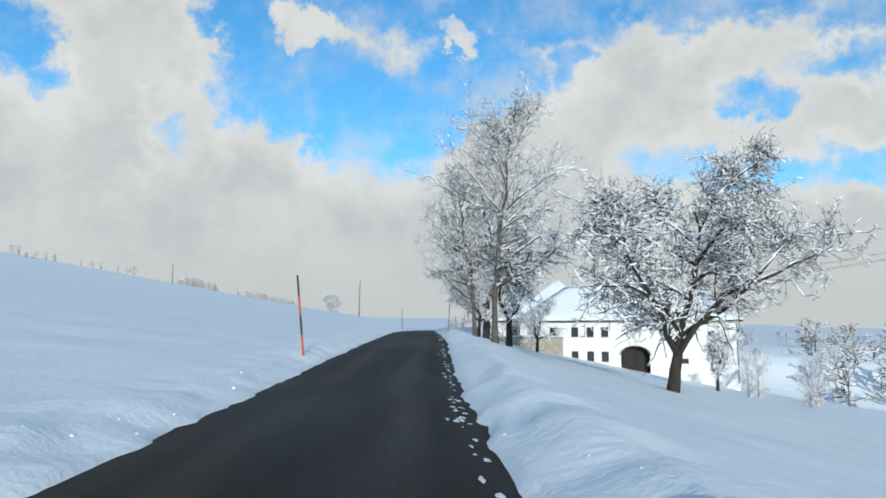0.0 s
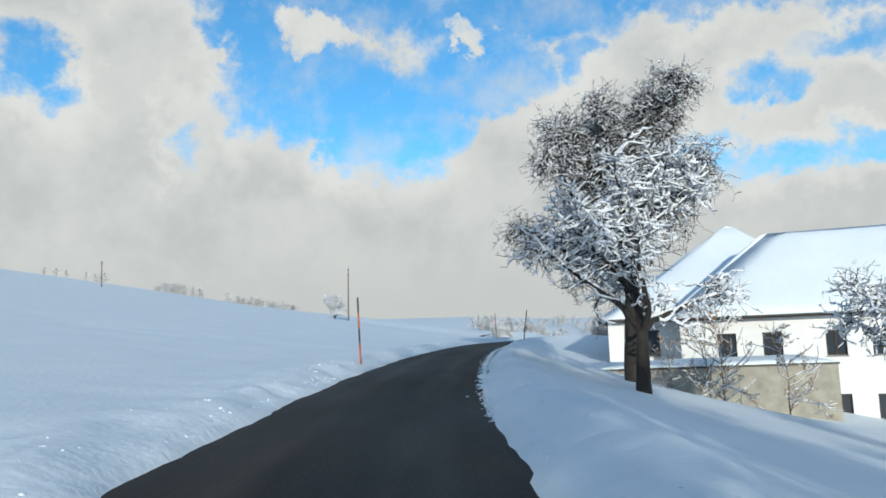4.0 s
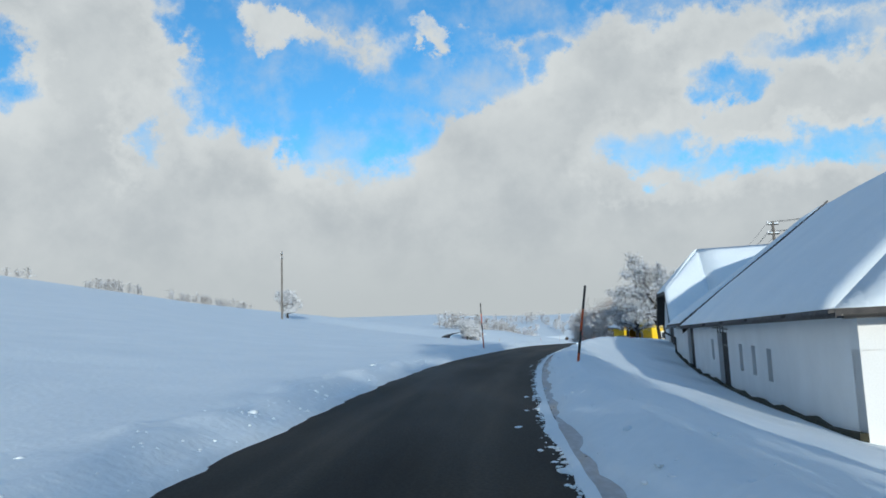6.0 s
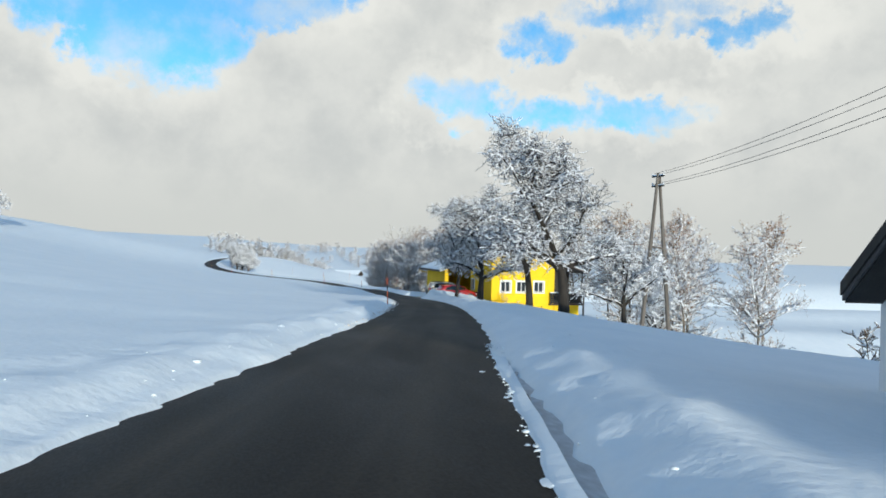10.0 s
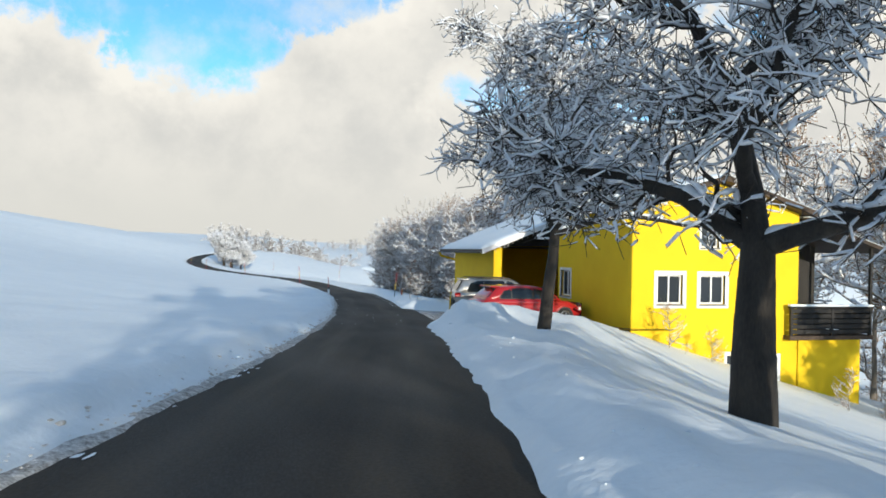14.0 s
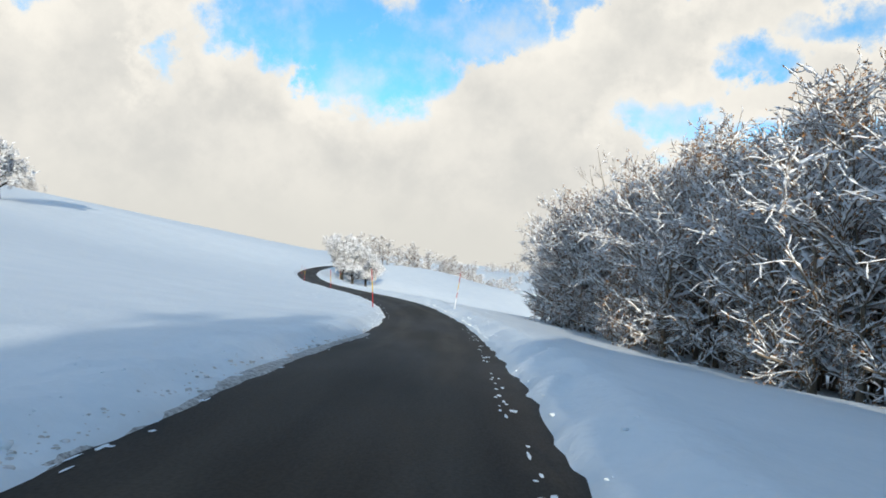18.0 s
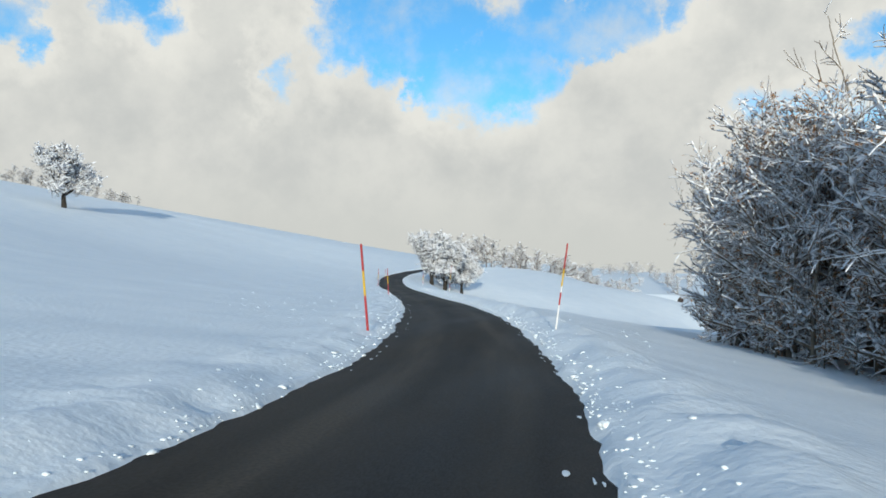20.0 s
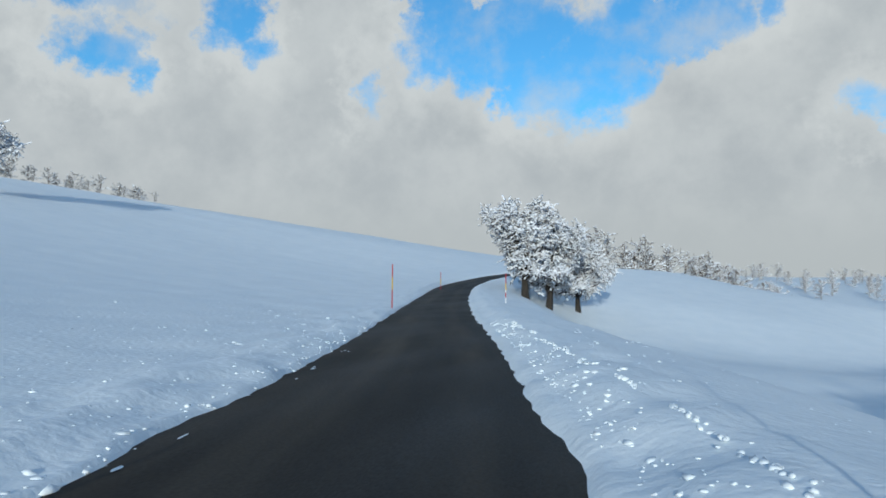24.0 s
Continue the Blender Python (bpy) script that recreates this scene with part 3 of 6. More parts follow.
# the cleared yard in front of the carport
ya, yb = np.meshgrid(np.linspace(1.72, 10.5, 26), np.linspace(189.0, 205.0, 33))
px = road_x(yb) + ya / np.cos(road_turn(yb))
pz = road_z(yb) - 0.035 - 0.01 * ya + 0.012 * grain(px * 0.8, yb * 0.8, 21)
i3 = np.arange(px.size).reshape(px.shape)
q3 = np.stack([i3[:-1, :-1], i3[:-1, 1:], i3[1:, 1:], i3[1:, :-1]], -1).reshape(-1, 4)
yard_mesh = grid_mesh("pavement", px, yb, pz, q3)
layout = yard_mesh.uv_layers.new(name="across")
layout.data.foreach_set("uv", np.stack([ya.ravel()[q3.ravel()], yb.ravel()[q3.ravel()]], -1).astype(np.float32).ravel())
pavement = part("pavement", yard_mesh, M_PAVING)
tagged(pavement, "wet dark yard paving, partly iced over, beside the road", "yard", kind="structure")


def verge_strip(name, y0, y1, d_in, d_out, lift, wob, mat, label, seed):
    """A thin ragged strip of slush along the road, between two offsets from its middle."""
    yy = np.arange(y0, y1, 0.3)
    t = np.linspace(0, 1, 6)
    T, Y = np.meshgrid(t, yy)
    inner = d_in + wob * (grain(Y * 0.5, 0 * Y, seed) + 0.8 * grain(Y * 1.7, 0 * Y, seed + 1) + 0.6 * grain(Y * 4.1, 0 * Y, seed + 2))
    D = inner * (1 - T) + d_out * T
    X = road_x(Y) + D / np.cos(road_turn(Y))
    fade = step01(Y, y0, y0 + 4) * (1 - step01(Y, y1 - 4, y1))
    Z = road_z(Y) + 0.03 * (1 - (D / 1.7) ** 2) - 0.03 + fade * (0.026 + lift * np.sqrt(T) + 0.02 * T * grain(X * 3, Y * 3, seed + 3))
    i = np.arange(X.size).reshape(X.shape)
    q = np.stack([i[:-1, :-1], i[:-1, 1:], i[1:, 1:], i[1:, :-1]], -1).reshape(-1, 4)
    if d_out < d_in:
        q = q[:, ::-1]
    ob = part(name, grid_mesh(name, X, Y, Z, q), mat)
    return tagged(ob, label, "slush", kind="stuff")


verge_strip("slush_strip", 58, 137, 1.73, 2.1, 0.03, 0.03, M_SLUSH, "groove of grey wet slush along the asphalt edge", 41)
verge_strip("slush_ridge", 58, 137, 1.63, 1.76, 0.05, 0.05, M_SNOW, "lumpy white ridge of slush pushed up on the asphalt edge", 61)
verge_strip("slush_strip", 150, 236, -1.60, -1.76, 0.05, 0.05, M_MUD, "muddy brown slush along the asphalt edge", 51)

# crumbs of snow on the asphalt
rng = np.random.default_rng(17)


def flat_patches(name, spots, mat, label):
    """Thin irregular sheets lying on the road: y, offset, length, width, lift."""
    co, fs, n = [], [], 0
    for y, d, ln, wd, lift in spots:
        k = 14
        t = np.arange(k) * 2 * np.pi / k
        r = rng.uniform(0.45, 1.15, k)
        r = (r + np.roll(r, 1)) / 2
        dd = d + wd * r * np.cos(t)
        yy = y + ln * r * np.sin(t)
        rim = np.stack([road_x(yy) + dd / np.cos(road_turn(yy)), yy, road_z(yy) + np.where(dd < 1.7, 0.03 * (1 - (dd / 1.7) ** 2), -0.035 - 0.01 * dd) + lift], -1)
        mid = rim.mean(0) + (0, 0, 0.008)
        co.append(np.concatenate([rim, mid[None]]))
        fs.append(np.stack([n + np.arange(k), n + (np.arange(k) + 1) % k, np.full(k, n + k)], -1))
        n += k + 1
    co = np.concatenate(co)
    ob = part(name, grid_mesh(name, co[:, 0], co[:, 1], co[:, 2], np.concatenate(fs)), mat)
    return tagged(ob, label, "ice", kind="stuff")


crumbs = []
for y0, y1, n, side in ((-4, 45, 150, 1), (150, 232, 80, -1), (60, 136, 60, 1), (205, 236, 70, 1), (236, 300, 40, 1), (236, 300, 30, -1)):
    crumbs += [(rng.uniform(y0, y1), side * (1.62 - abs(rng.normal(0, 0.10))), rng.uniform(0.03, 0.16), rng.uniform(0.015, 0.05), 0.008) for _ in range(n)]
crumbs += [(rng.uniform(190, 203), rng.uniform(-1.2, 1.2), rng.uniform(0.02, 0.07), rng.uniform(0.015, 0.04), 0.008) for _ in range(16)]
flat_patches("snow_crumbs", crumbs, M_SNOW, "crumbs of snow left on the asphalt edges")

# ---- trees ----


def tubes_mesh(name, segs, sides):
    """Tapered tubes along segments of a (start), b (end), ra, rb."""
    s = np.array(segs, float)
    a, b, ra, rb = s[:, 0:3], s[:, 3:6], s[:, 6], s[:, 7]
    w = b - a
    w /= np.maximum(np.linalg.norm(w, axis=1, keepdims=True), 1e-6)
    ref = np.where(np.abs(w[:, 2:3]) < 0.9, np.array([[0, 0, 1.0]]), np.array([[1.0, 0, 0]]))
    u = np.cross(ref, w)
    u /= np.maximum(np.linalg.norm(u, axis=1, keepdims=True), 1e-6)
    v = np.cross(w, u)
    ang = np.arange(sides) * 2 * np.pi / sides
    ring = np.cos(ang)[None, :, None] * u[:, None] + np.sin(ang)[None, :, None] * v[:, None]
    co = np.concatenate([a[:, None] + ring * ra[:, None, None], b[:, None] + ring * rb[:, None, None]], 1)
    n = len(s)
    base = (np.arange(n) * 2 * sides)[:, None]
    k = np.arange(sides)
    q = np.stack([base + k, base + (k + 1) % sides, base + sides + (k + 1) % sides, base + sides + k], -1).reshape(-1, 4)
    return grid_mesh(name, co[..., 0], co[..., 1], co[..., 2], q)


def grow(rng, height, spread_r, trunk_r, first, limbs, depth, droop=0.0, upright=0.5, wild=0.5, twig=0.010, fork=False, kids=(2.0, 1.1, 0.6)):
    """Segments of a bare tree: trunk and limbs, then twigs. Each is start, end, radii and rank."""
    segs = []
    stack = []
    lead = np.array([0, 0, 0.0])
    way = np.array([rng.normal(0, 0.05), rng.normal(0, 0.05), 1.0])
    n = 12
    p, r = lead.copy(), trunk_r
    for i in range(n):
        f = (i + 1) / n
        step = height * (0.92 if not fork else 0.62) / n
        way = way + rng.normal(0, 0.09 * wild, 3) * (0.3 + f)
        way /= np.linalg.norm(way)
        if i < 3:
            way[2] = max(way[2], 0.95)
        q = p + way * step
        r2 = trunk_r * (1 - 0.92 * f ** 0.9) if not fork else trunk_r * (1 - 0.6 * f)
        segs.append((*p, *q, r * (1.45 if i == 0 else 1), max(r2, 0.02), 0))
        h = q[2] / height
        if h > first:
            k = max(1, int(round(limbs / (n * (1 - first)))))
            for _ in range(k + (rng.random() < 0.4)):
                t = rng.uniform(0, 2 * np.pi)
                out = np.array([np.cos(t), np.sin(t), 0.0])
                rise = upright * (0.35 + 0.9 * max(h - first, 0)) + rng.normal(0, 0.15)
                d = out + np.array([0, 0, rise])
                reach = spread_r * (1 - 0.55 * abs(h - 0.45)) * rng.uniform(0.7, 1.1) * (1.0 if h < 0.8 else 0.6)
                stack.append((q.copy(), d / np.linalg.norm(d), reach, max(r2 * rng.uniform(0.45, 0.7), 0.02), 1))
        p, r = q, r2
    stack.append((p.copy(), way, height * (0.1 if not fork else 0.3), max(r, 0.02), 1))
    while stack:
        p, d, reach, r, rank = stack.pop()
        k = (6, 4, 3, 2)[rank - 1]
        for i in range(k):
            f = (i + 1) / k
            d = d + rng.normal(0, 0.20 * wild, 3) + np.array([0, 0, (0.06 * upright if rank == 1 else 0.03) - droop * (0.12 if rank > 1 else 0.02)])
            d /= np.linalg.norm(d)
            q = p + d * reach / k
            r2 = max(r * (1 - 0.65 / k), twig * 0.6)
            segs.append((*p, *q, r, r2, rank))
            if rank < depth:
                for _ in range(rng.poisson(kids[rank - 1])):
                    side = rng.normal(0, 1, 3)
                    side -= side @ d * d
                    side /= np.linalg.norm(side)
                    nd = d * rng.uniform(0.35, 0.8) + side * rng.uniform(0.6, 1.0) + np.array([0, 0, 0.25 * upright - droop * 0.35])
                    stack.append((q - (q - p) * rng.random(), nd / np.linalg.norm(nd), reach * rng.uniform(0.30, 0.5), max(r2 * 0.55, twig), rank + 1))
            p, r = q, r2
    return segs


def spread_tree(rng, height, reach, trunk_r, fork_h, limbs, steep=(35, 75), arch=0.10, sub=2.0, twigs=2.0, spurs=1.3, lean=(0, 0), floor=1.6, thin=0.009, bend=0.16, droop=0.0):
    """Segments of an old fruit tree: a short trunk, stout limbs that fork off it, long side branches, twigs and spurs."""
    segs = []

    def run(p, d, length, r0, r1, k, rank, pull, wander):
        out = []
        for i in range(k):
            f = (i + 1) / k
            d = d + rng.normal(0, wander, 3) + np.array([0, 0, pull])
            d = d / np.linalg.norm(d)
            q = p + d * length / k
            ra, rb = r0 + (r1 - r0) * i / k, r0 + (r1 - r0) * f
            segs.append((*p, *q, ra, rb, rank))
            out.append((p, q, d, rb, f))
            p = q
        return out

    up = np.array([lean[0], lean[1], 1.0])
    trunk = run(np.zeros(3), up / np.linalg.norm(up), fork_h, trunk_r * 1.25, trunk_r * 0.86, 5, 0, 0.0, 0.04)
    top = trunk[-1][1]
    lead = run(top, trunk[-1][2], (height - fork_h) * 0.72, trunk_r * 0.7, 0.03, 8, 0, 0.02, 0.13)
    mains = [(top, trunk_r * 0.62, 0.0)] * 3 + [(s[1], max(s[3] * 0.75, 0.035), s[4]) for s in lead[:-1]] * 3
    mains = mains[:3] + [mains[3 + int(j)] for j in np.linspace(0, len(mains) - 4, max(limbs - 3, 1))]
    t0 = rng.uniform(0, 6.28)
    for j, (p, r, f) in enumerate(mains):
        t = t0 + j * 2.4 + rng.normal(0, 0.25)
        e = math.radians(rng.uniform(*steep)) * (1 - 0.2 * f)
        d = np.array([math.cos(t) * math.cos(e), math.sin(t) * math.cos(e), math.sin(e)])
        length = reach * rng.uniform(0.8, 1.1) * (1 - 0.45 * f)
        limb = run(p, d, length, r, 0.018, 10, 1, -arch, bend)
        for a, b, w, rr, g in limb[1:] + [limb[-1]]:
            for _ in range(rng.poisson(sub) + (g > 0.95)):
                side = rng.normal(0, 1, 3)
                side -= side @ w * w
                side /= np.linalg.norm(side)
                nd = w * rng.uniform(0.4, 0.9) + side * rng.uniform(0.5, 1.0) + np.array([0, 0, 0.15 - droop])
                nd /= np.linalg.norm(nd)
                ln = length * rng.uniform(0.22, 0.42) * (1.1 - 0.35 * g)
                at = a + (b - a) * rng.random()
                if (at + nd * ln)[2] < floor + rng.uniform(0, 0.5):
                    continue
                branch = run(at, nd, ln, max(rr * 0.42, 0.012), thin * 1.1, 6, 2, -0.02 - droop * 0.20, 0.42)
                for a2, b2, w2, r2, g2 in branch:
                    for _ in range(rng.poisson(twigs)):
                        side = rng.normal(0, 1, 3)
                        side -= side @ w2 * w2
                        side /= np.linalg.norm(side)
                        nd = w2 * rng.uniform(0.3, 0.8) + side * rng.uniform(0.6, 1.0) + np.array([0, 0, 0.12 - droop * 1.1])
                        at = a2 + (b2 - a2) * rng.random()
                        if at[2] < floor:
                            continue
                        tw = run(at, nd / np.linalg.norm(nd), rng.uniform(0.35, 0.95), thin * 1.15, thin * 0.8, 4, 3, -0.05 - droop * 0.25, 0.5)
                        for a3, b3, w3, r3, g3 in tw:
                            for _ in range(rng.poisson(spurs)):
                                nd = w3 * 0.5 + rng.normal(0, 0.7, 3) + np.array([0, 0, 0.1 - droop * 0.6])
                                run(b3, nd / np.linalg.norm(nd), rng.uniform(0.10, 0.30), thin * 0.9, thin * 0.7, 1, 4, 0, 0)
    return segs


def crust(rng, s):
    """Cuts lengths of lying snow into short uneven lumps that taper towards both ends."""
    long = np.linalg.norm(s[:, 3:6] - s[:, 0:3], axis=1)
    out = []
    for n in range(1, 6):
        pick = s[(np.round(long / 0.15).clip(1, 5) == n)]
        if not len(pick):
            continue
        r = (pick[:, 6:7] + pick[:, 7:8]) / 2 * rng.uniform(0.35, 1.45, (len(pick), n + 1))
        r[:, 0] *= 0.6
        r[:, -1] *= 0.6
        for i in range(n):
            a = pick[:, 0:3] + (pick[:, 3:6] - pick[:, 0:3]) * (i / n)
            b = pick[:, 0:3] + (pick[:, 3:6] - pick[:, 0:3]) * ((i + 1) / n)
            out.append(np.concatenate([a, b, r[:, i:i + 1], r[:, i + 1:i + 2]], 1))
    return np.concatenate(out)


def tree_meshes(kind, seed, snow=1.0, snow_thick=1.0, leaves=0, maker=grow, sides=3, lumpy=False, **kw):
    """Mesh data of a tree: trunk with limbs, twigs, the snow lying on them and, if wanted, dry leaves."""
    rng = np.random.default_rng(seed)
    segs = np.array(maker(rng, **kw))
    big, fine = segs[segs[:, 8] <= 1], segs[segs[:, 8] > 1]
    w = segs[:, 3:6] - segs[:, 0:3]
    w = w / np.linalg.norm(w, axis=1, keepdims=True)
    odds = np.array([0.25, 0.95, 0.92, 0.8, 0.45])[segs[:, 8].astype(int)] * snow
    lay = (np.abs(w[:, 2]) < 0.86) & (rng.random(len(segs)) < odds)
    s = segs[lay].copy()
    rs = (s[:, 6] + s[:, 7]) / 2
    thick = (0.011 + np.minimum(rs, 0.032) * 0.55) * snow_thick * rng.uniform(0.6, 1.5, len(s)) * np.where(s[:, 8] > 3, 0.62, 1.0)
    s[:, 2] += rs * 0.8 + thick * 0.4
    s[:, 5] += rs * 0.8 + thick * 0.4
    s[:, 6], s[:, 7] = thick * rng.uniform(0.7, 1.2, len(s)), thick * rng.uniform(0.6, 1.1, len(s))
    if lumpy:
        s = crust(rng, s[:, :8])
    # stout pieces overlap a little, so that no gap opens at a bend
    big = big.copy()
    run = big[:, 3:6] - big[:, 0:3]
    run /= np.linalg.norm(run, axis=1, keepdims=True)
    big[:, 0:3] -= run * big[:, 6:7] * 0.3
    big[:, 3:6] += run * big[:, 7:8] * 0.3
    out = [tubes_mesh(kind + "_trunk", big[:, :8], 9 if maker is spread_tree else 7), tubes_mesh(kind + "_twigs", fine[:, :8], 3), tubes_mesh(kind + "_snow", s[:, :8], sides)]
    if leaves:
        at = fine[rng.integers(0, len(fine), leaves), 3:6]
        a, b = rng.normal(0, 1, (leaves, 3)), rng.normal(0, 1, (leaves, 3))
        a = a / np.linalg.norm(a, axis=1, keepdims=True) * 0.055
        b = b / np.linalg.norm(b, axis=1, keepdims=True) * 0.035
        co = np.stack([at, at + a + b, at + a * 2.2, at + a - b], 1)
        out.append(grid_mesh(kind + "_leaves", co[..., 0], co[..., 1], co[..., 2], np.arange(leaves * 4).reshape(-1, 4)))
    return out


TREE_KINDS = {}
WOODLAND = ("wood_a", "wood_b", "shrub")


def tree(kind, name, x, y, turn, size, label, group="", bark=M_BARK, sink=0.15, tilt=(0, 0)):
    """A tree of a kind that has been grown, standing on the snow at x, y."""
    m = pose(x, y, land_at(x, y) - sink, -tilt[1], tilt[0], 0) @ Matrix.Rotation(radians(turn), 4, "Z") @ Matrix.Diagonal((size, size, size, 1))
    ob = thing(name, m, label, "tree", group)
    for nm, me, mt in zip(("trunk", "twig_crown", "snow_cover", "dry_leaves"), TREE_KINDS[kind], (M_WOODBARK if kind in WOODLAND else bark, M_WOODTWIG if kind in WOODLAND else M_TWIG, M_TREE_SNOW, M_LEAF)):
        if not me.materials:
            me.materials.append(mt)
        c = new(nm, me)
        c.parent = ob
        if nm != "trunk":
            tagged(c, kind="stuff")
    return ob
OLD = dict(maker=spread_tree)
TREE_KINDS["apple"] = tree_meshes("apple", 3, height=8.0, reach=5.6, trunk_r=0.18, fork_h=1.3, limbs=14, floor=2.0, lean=(0.05, 0.02), steep=(26, 66), arch=0.01, bend=0.12, thin=0.008, snow_thick=1.8, lumpy=True, sides=4, sub=1.7, twigs=1.7, spurs=0.9, **OLD)
TREE_KINDS["birch"] = tree_meshes("birch", 11, height=12.6, spread_r=4.3, trunk_r=0.17, first=0.22, limbs=32, depth=4, upright=1.2, droop=0.6, wild=0.85, kids=(2.1, 1.5, 0.9), snow_thick=1.9, lumpy=True, twig=0.006)
TREE_KINDS["pear"] = tree_meshes("pear", 21, height=11.5, reach=4.9, trunk_r=0.33, fork_h=3.2, limbs=17, floor=2.2, steep=(24, 70), arch=0.012, droop=0.32, sub=2.1, twigs=2.0, spurs=1.2, snow_thick=1.5, lumpy=True, sides=4, thin=0.0075, snow=0.8, **OLD)
TREE_KINDS["orchard_a"] = tree_meshes("orchard_a", 31, height=9.0, reach=3.8, trunk_r=0.20, fork_h=1.9, limbs=13, floor=2.2, steep=(30, 70), arch=0.012, bend=0.2, snow_thick=2.0, lumpy=True, sides=4, sub=1.55, twigs=1.6, spurs=0.9, thin=0.007, **OLD)
TREE_KINDS["orchard_b"] = tree_meshes("orchard_b", 38, height=9.0, reach=4.0, trunk_r=0.19, fork_h=2.5, limbs=13, floor=2.5, steep=(38, 74), arch=0.015, bend=0.2, snow_thick=2.0, lumpy=True, sides=4, sub=1.55, twigs=1.6, spurs=0.9, thin=0.007, **OLD)
TREE_KINDS["orchard_c"] = tree_meshes("orchard_c", 39, height=9.0, reach=3.9, trunk_r=0.13, fork_h=2.3, limbs=15, floor=2.4, steep=(18, 70), arch=0.006, bend=0.15, snow_thick=2.0, lumpy=True, sides=4, sub=1.55, twigs=1.6, spurs=0.9, thin=0.0065, **OLD)
TREE_KINDS["plain"] = tree_meshes("plain", 36, height=8.6, reach=4.2, trunk_r=0.2, fork_h=2.0, limbs=12, floor=1.8, steep=(30, 72), arch=0.012, bend=0.2, snow_thick=2.3, sub=1.4, twigs=1.1, spurs=0.3, thin=0.011, **OLD)
TREE_KINDS["stem"] = tree_meshes("stem", 45, height=11.0, spread_r=2.6, trunk_r=0.11, first=0.2, limbs=12, depth=2, upright=1.0, wild=0.8, kids=(0.9, 0, 0), twig=0.018, snow_thick=0.9)
TREE_KINDS["wood_a"] = tree_meshes("wood_a", 41, height=11.0, spread_r=3.2, trunk_r=0.12, first=0.24, limbs=24, depth=3, upright=1.0, wild=0.75, kids=(1.5, 0.65, 0), twig=0.009, snow_thick=3.1, lumpy=True, leaves=2600)
TREE_KINDS["wood_b"] = tree_meshes("wood_b", 43, height=9.6, spread_r=3.4, trunk_r=0.11, first=0.05, limbs=28, depth=3, upright=0.85, wild=0.8, kids=(1.5, 0.65, 0), twig=0.009, snow_thick=3.2, lumpy=True, leaves=1300)
TREE_KINDS["shrub"] = tree_meshes("shrub", 47, height=3.6, spread_r=2.2, trunk_r=0.04, first=0.02, limbs=14, depth=3, upright=0.9, wild=0.9, kids=(0.6, 0.2, 0), twig=0.010, snow_thick=1.2, leaves=420)
TREE_KINDS["field"] = tree_meshes("field", 51, height=8.0, spread_r=3.9, trunk_r=0.25, first=0.24, limbs=20, depth=3, upright=0.55, wild=0.8, kids=(2.0, 1.1, 0), twig=0.03, snow_thick=2.6, fork=True)
TREE_KINDS["crown"] = tree_meshes("crown", 58, height=7.2, reach=4.5, trunk_r=0.26, fork_h=1.5, limbs=22, floor=1.4, steep=(12, 84), arch=0.0, bend=0.14, snow_thick=3.0, sub=2.1, twigs=1.5, spurs=0.0, thin=0.018, **OLD)
TREE_KINDS["scrub"] = tree_meshes("scrub", 61, height=6.0, spread_r=3.4, trunk_r=0.12, first=0.08, limbs=8, depth=2, upright=0.7, wild=0.9, kids=(0.8, 0, 0), twig=0.08, snow_thick=3.0)

tree("apple", "apple_tree", 8.2, 26.3, 20, 1.12, "old apple tree with gnarled snow-laden branches beside the road", "farm trees")
tree("birch", "birch_tree", 2.6, 36.7, 70, 1.0, "tall birch with drooping snowy twigs on the road bank", "farm trees", M_BIRCH, tilt=(3, 0))
tree("birch", "birch_tree", 1.7, 38.4, 200, 0.72, "slender smaller birch beside the tall one, white with snow", "farm trees", M_BIRCH, tilt=(-3, 0))
tree("plain", "ash_tree", 3.8, 42.2, 140, 0.9, "leaning bare tree with two stems beside the birch", "farm trees")
tree("plain", "plum_tree", 8.3, 64.7, 200, 0.62, "small bare fruit tree in front of the farmhouse", "farm trees")
tree("plain", "cherry_tree", 3.35, 68.6, 250, 0.8, "bare fruit tree thick with snow at the road verge", "farm trees")
tree("pear", "pear_tree", 4.35, 73.4, 15, 1.0, "huge old pear tree with thick dark trunk and hanging branches", "farm trees")
tree("plain", "apple_tree", 21.5, 57.6, 120, 0.62, "snow-covered apple tree in the farm meadow", "farm trees")
tree("orchard_a", "apple_tree", 26.0, 157.4, 10, 1.28, "large old fruit tree crusted with snow above the yellow house", "orchard trees")
tree("orchard_b", "apple_tree", 28.05, 166.4, 80, 1.14, "spreading old fruit tree crusted with snow", "orchard trees")
tree("orchard_a", "apple_tree", 27.5, 174.3, 285, 1.16, "old fruit tree with a stout trunk, crusted with snow", "orchard trees")
tree("orchard_c", "apple_tree", 28.8, 184.1, 320, 1.12, "crooked fruit tree beside the ploughed snow heap", "orchard trees", tilt=(7, 0))
tree("plain", "apple_tree", 31.5, 160.5, 30, 0.75, "fruit tree crusted with snow beside the wooden power pole", "orchard trees")
tree("plain", "apple_tree", 44.0, 176.0, 300, 0.9, "fruit tree crusted with snow on the slope below the house", "orchard trees")
tree("plain", "apple_tree", 50.0, 186.0, 60, 1.0, "fruit tree crusted with snow on the slope below the house", "orchard trees")
tree("crown", "pear_tree", -53.3, 351.4, 0, 1.5, "lone pear tree under snow on the hill crest", "field trees")
for x, y, s, t in ((13.6, 345.5, 1.12, 30), (15.2, 349.0, 1.05, 110), (14.8, 353.0, 1.0, 200), (17.2, 356.0, 0.95, 290)):
    tree("crown", "roadside_tree", x, y, t, s, "round-crowned tree white with snow at the road bend", "bend trees")
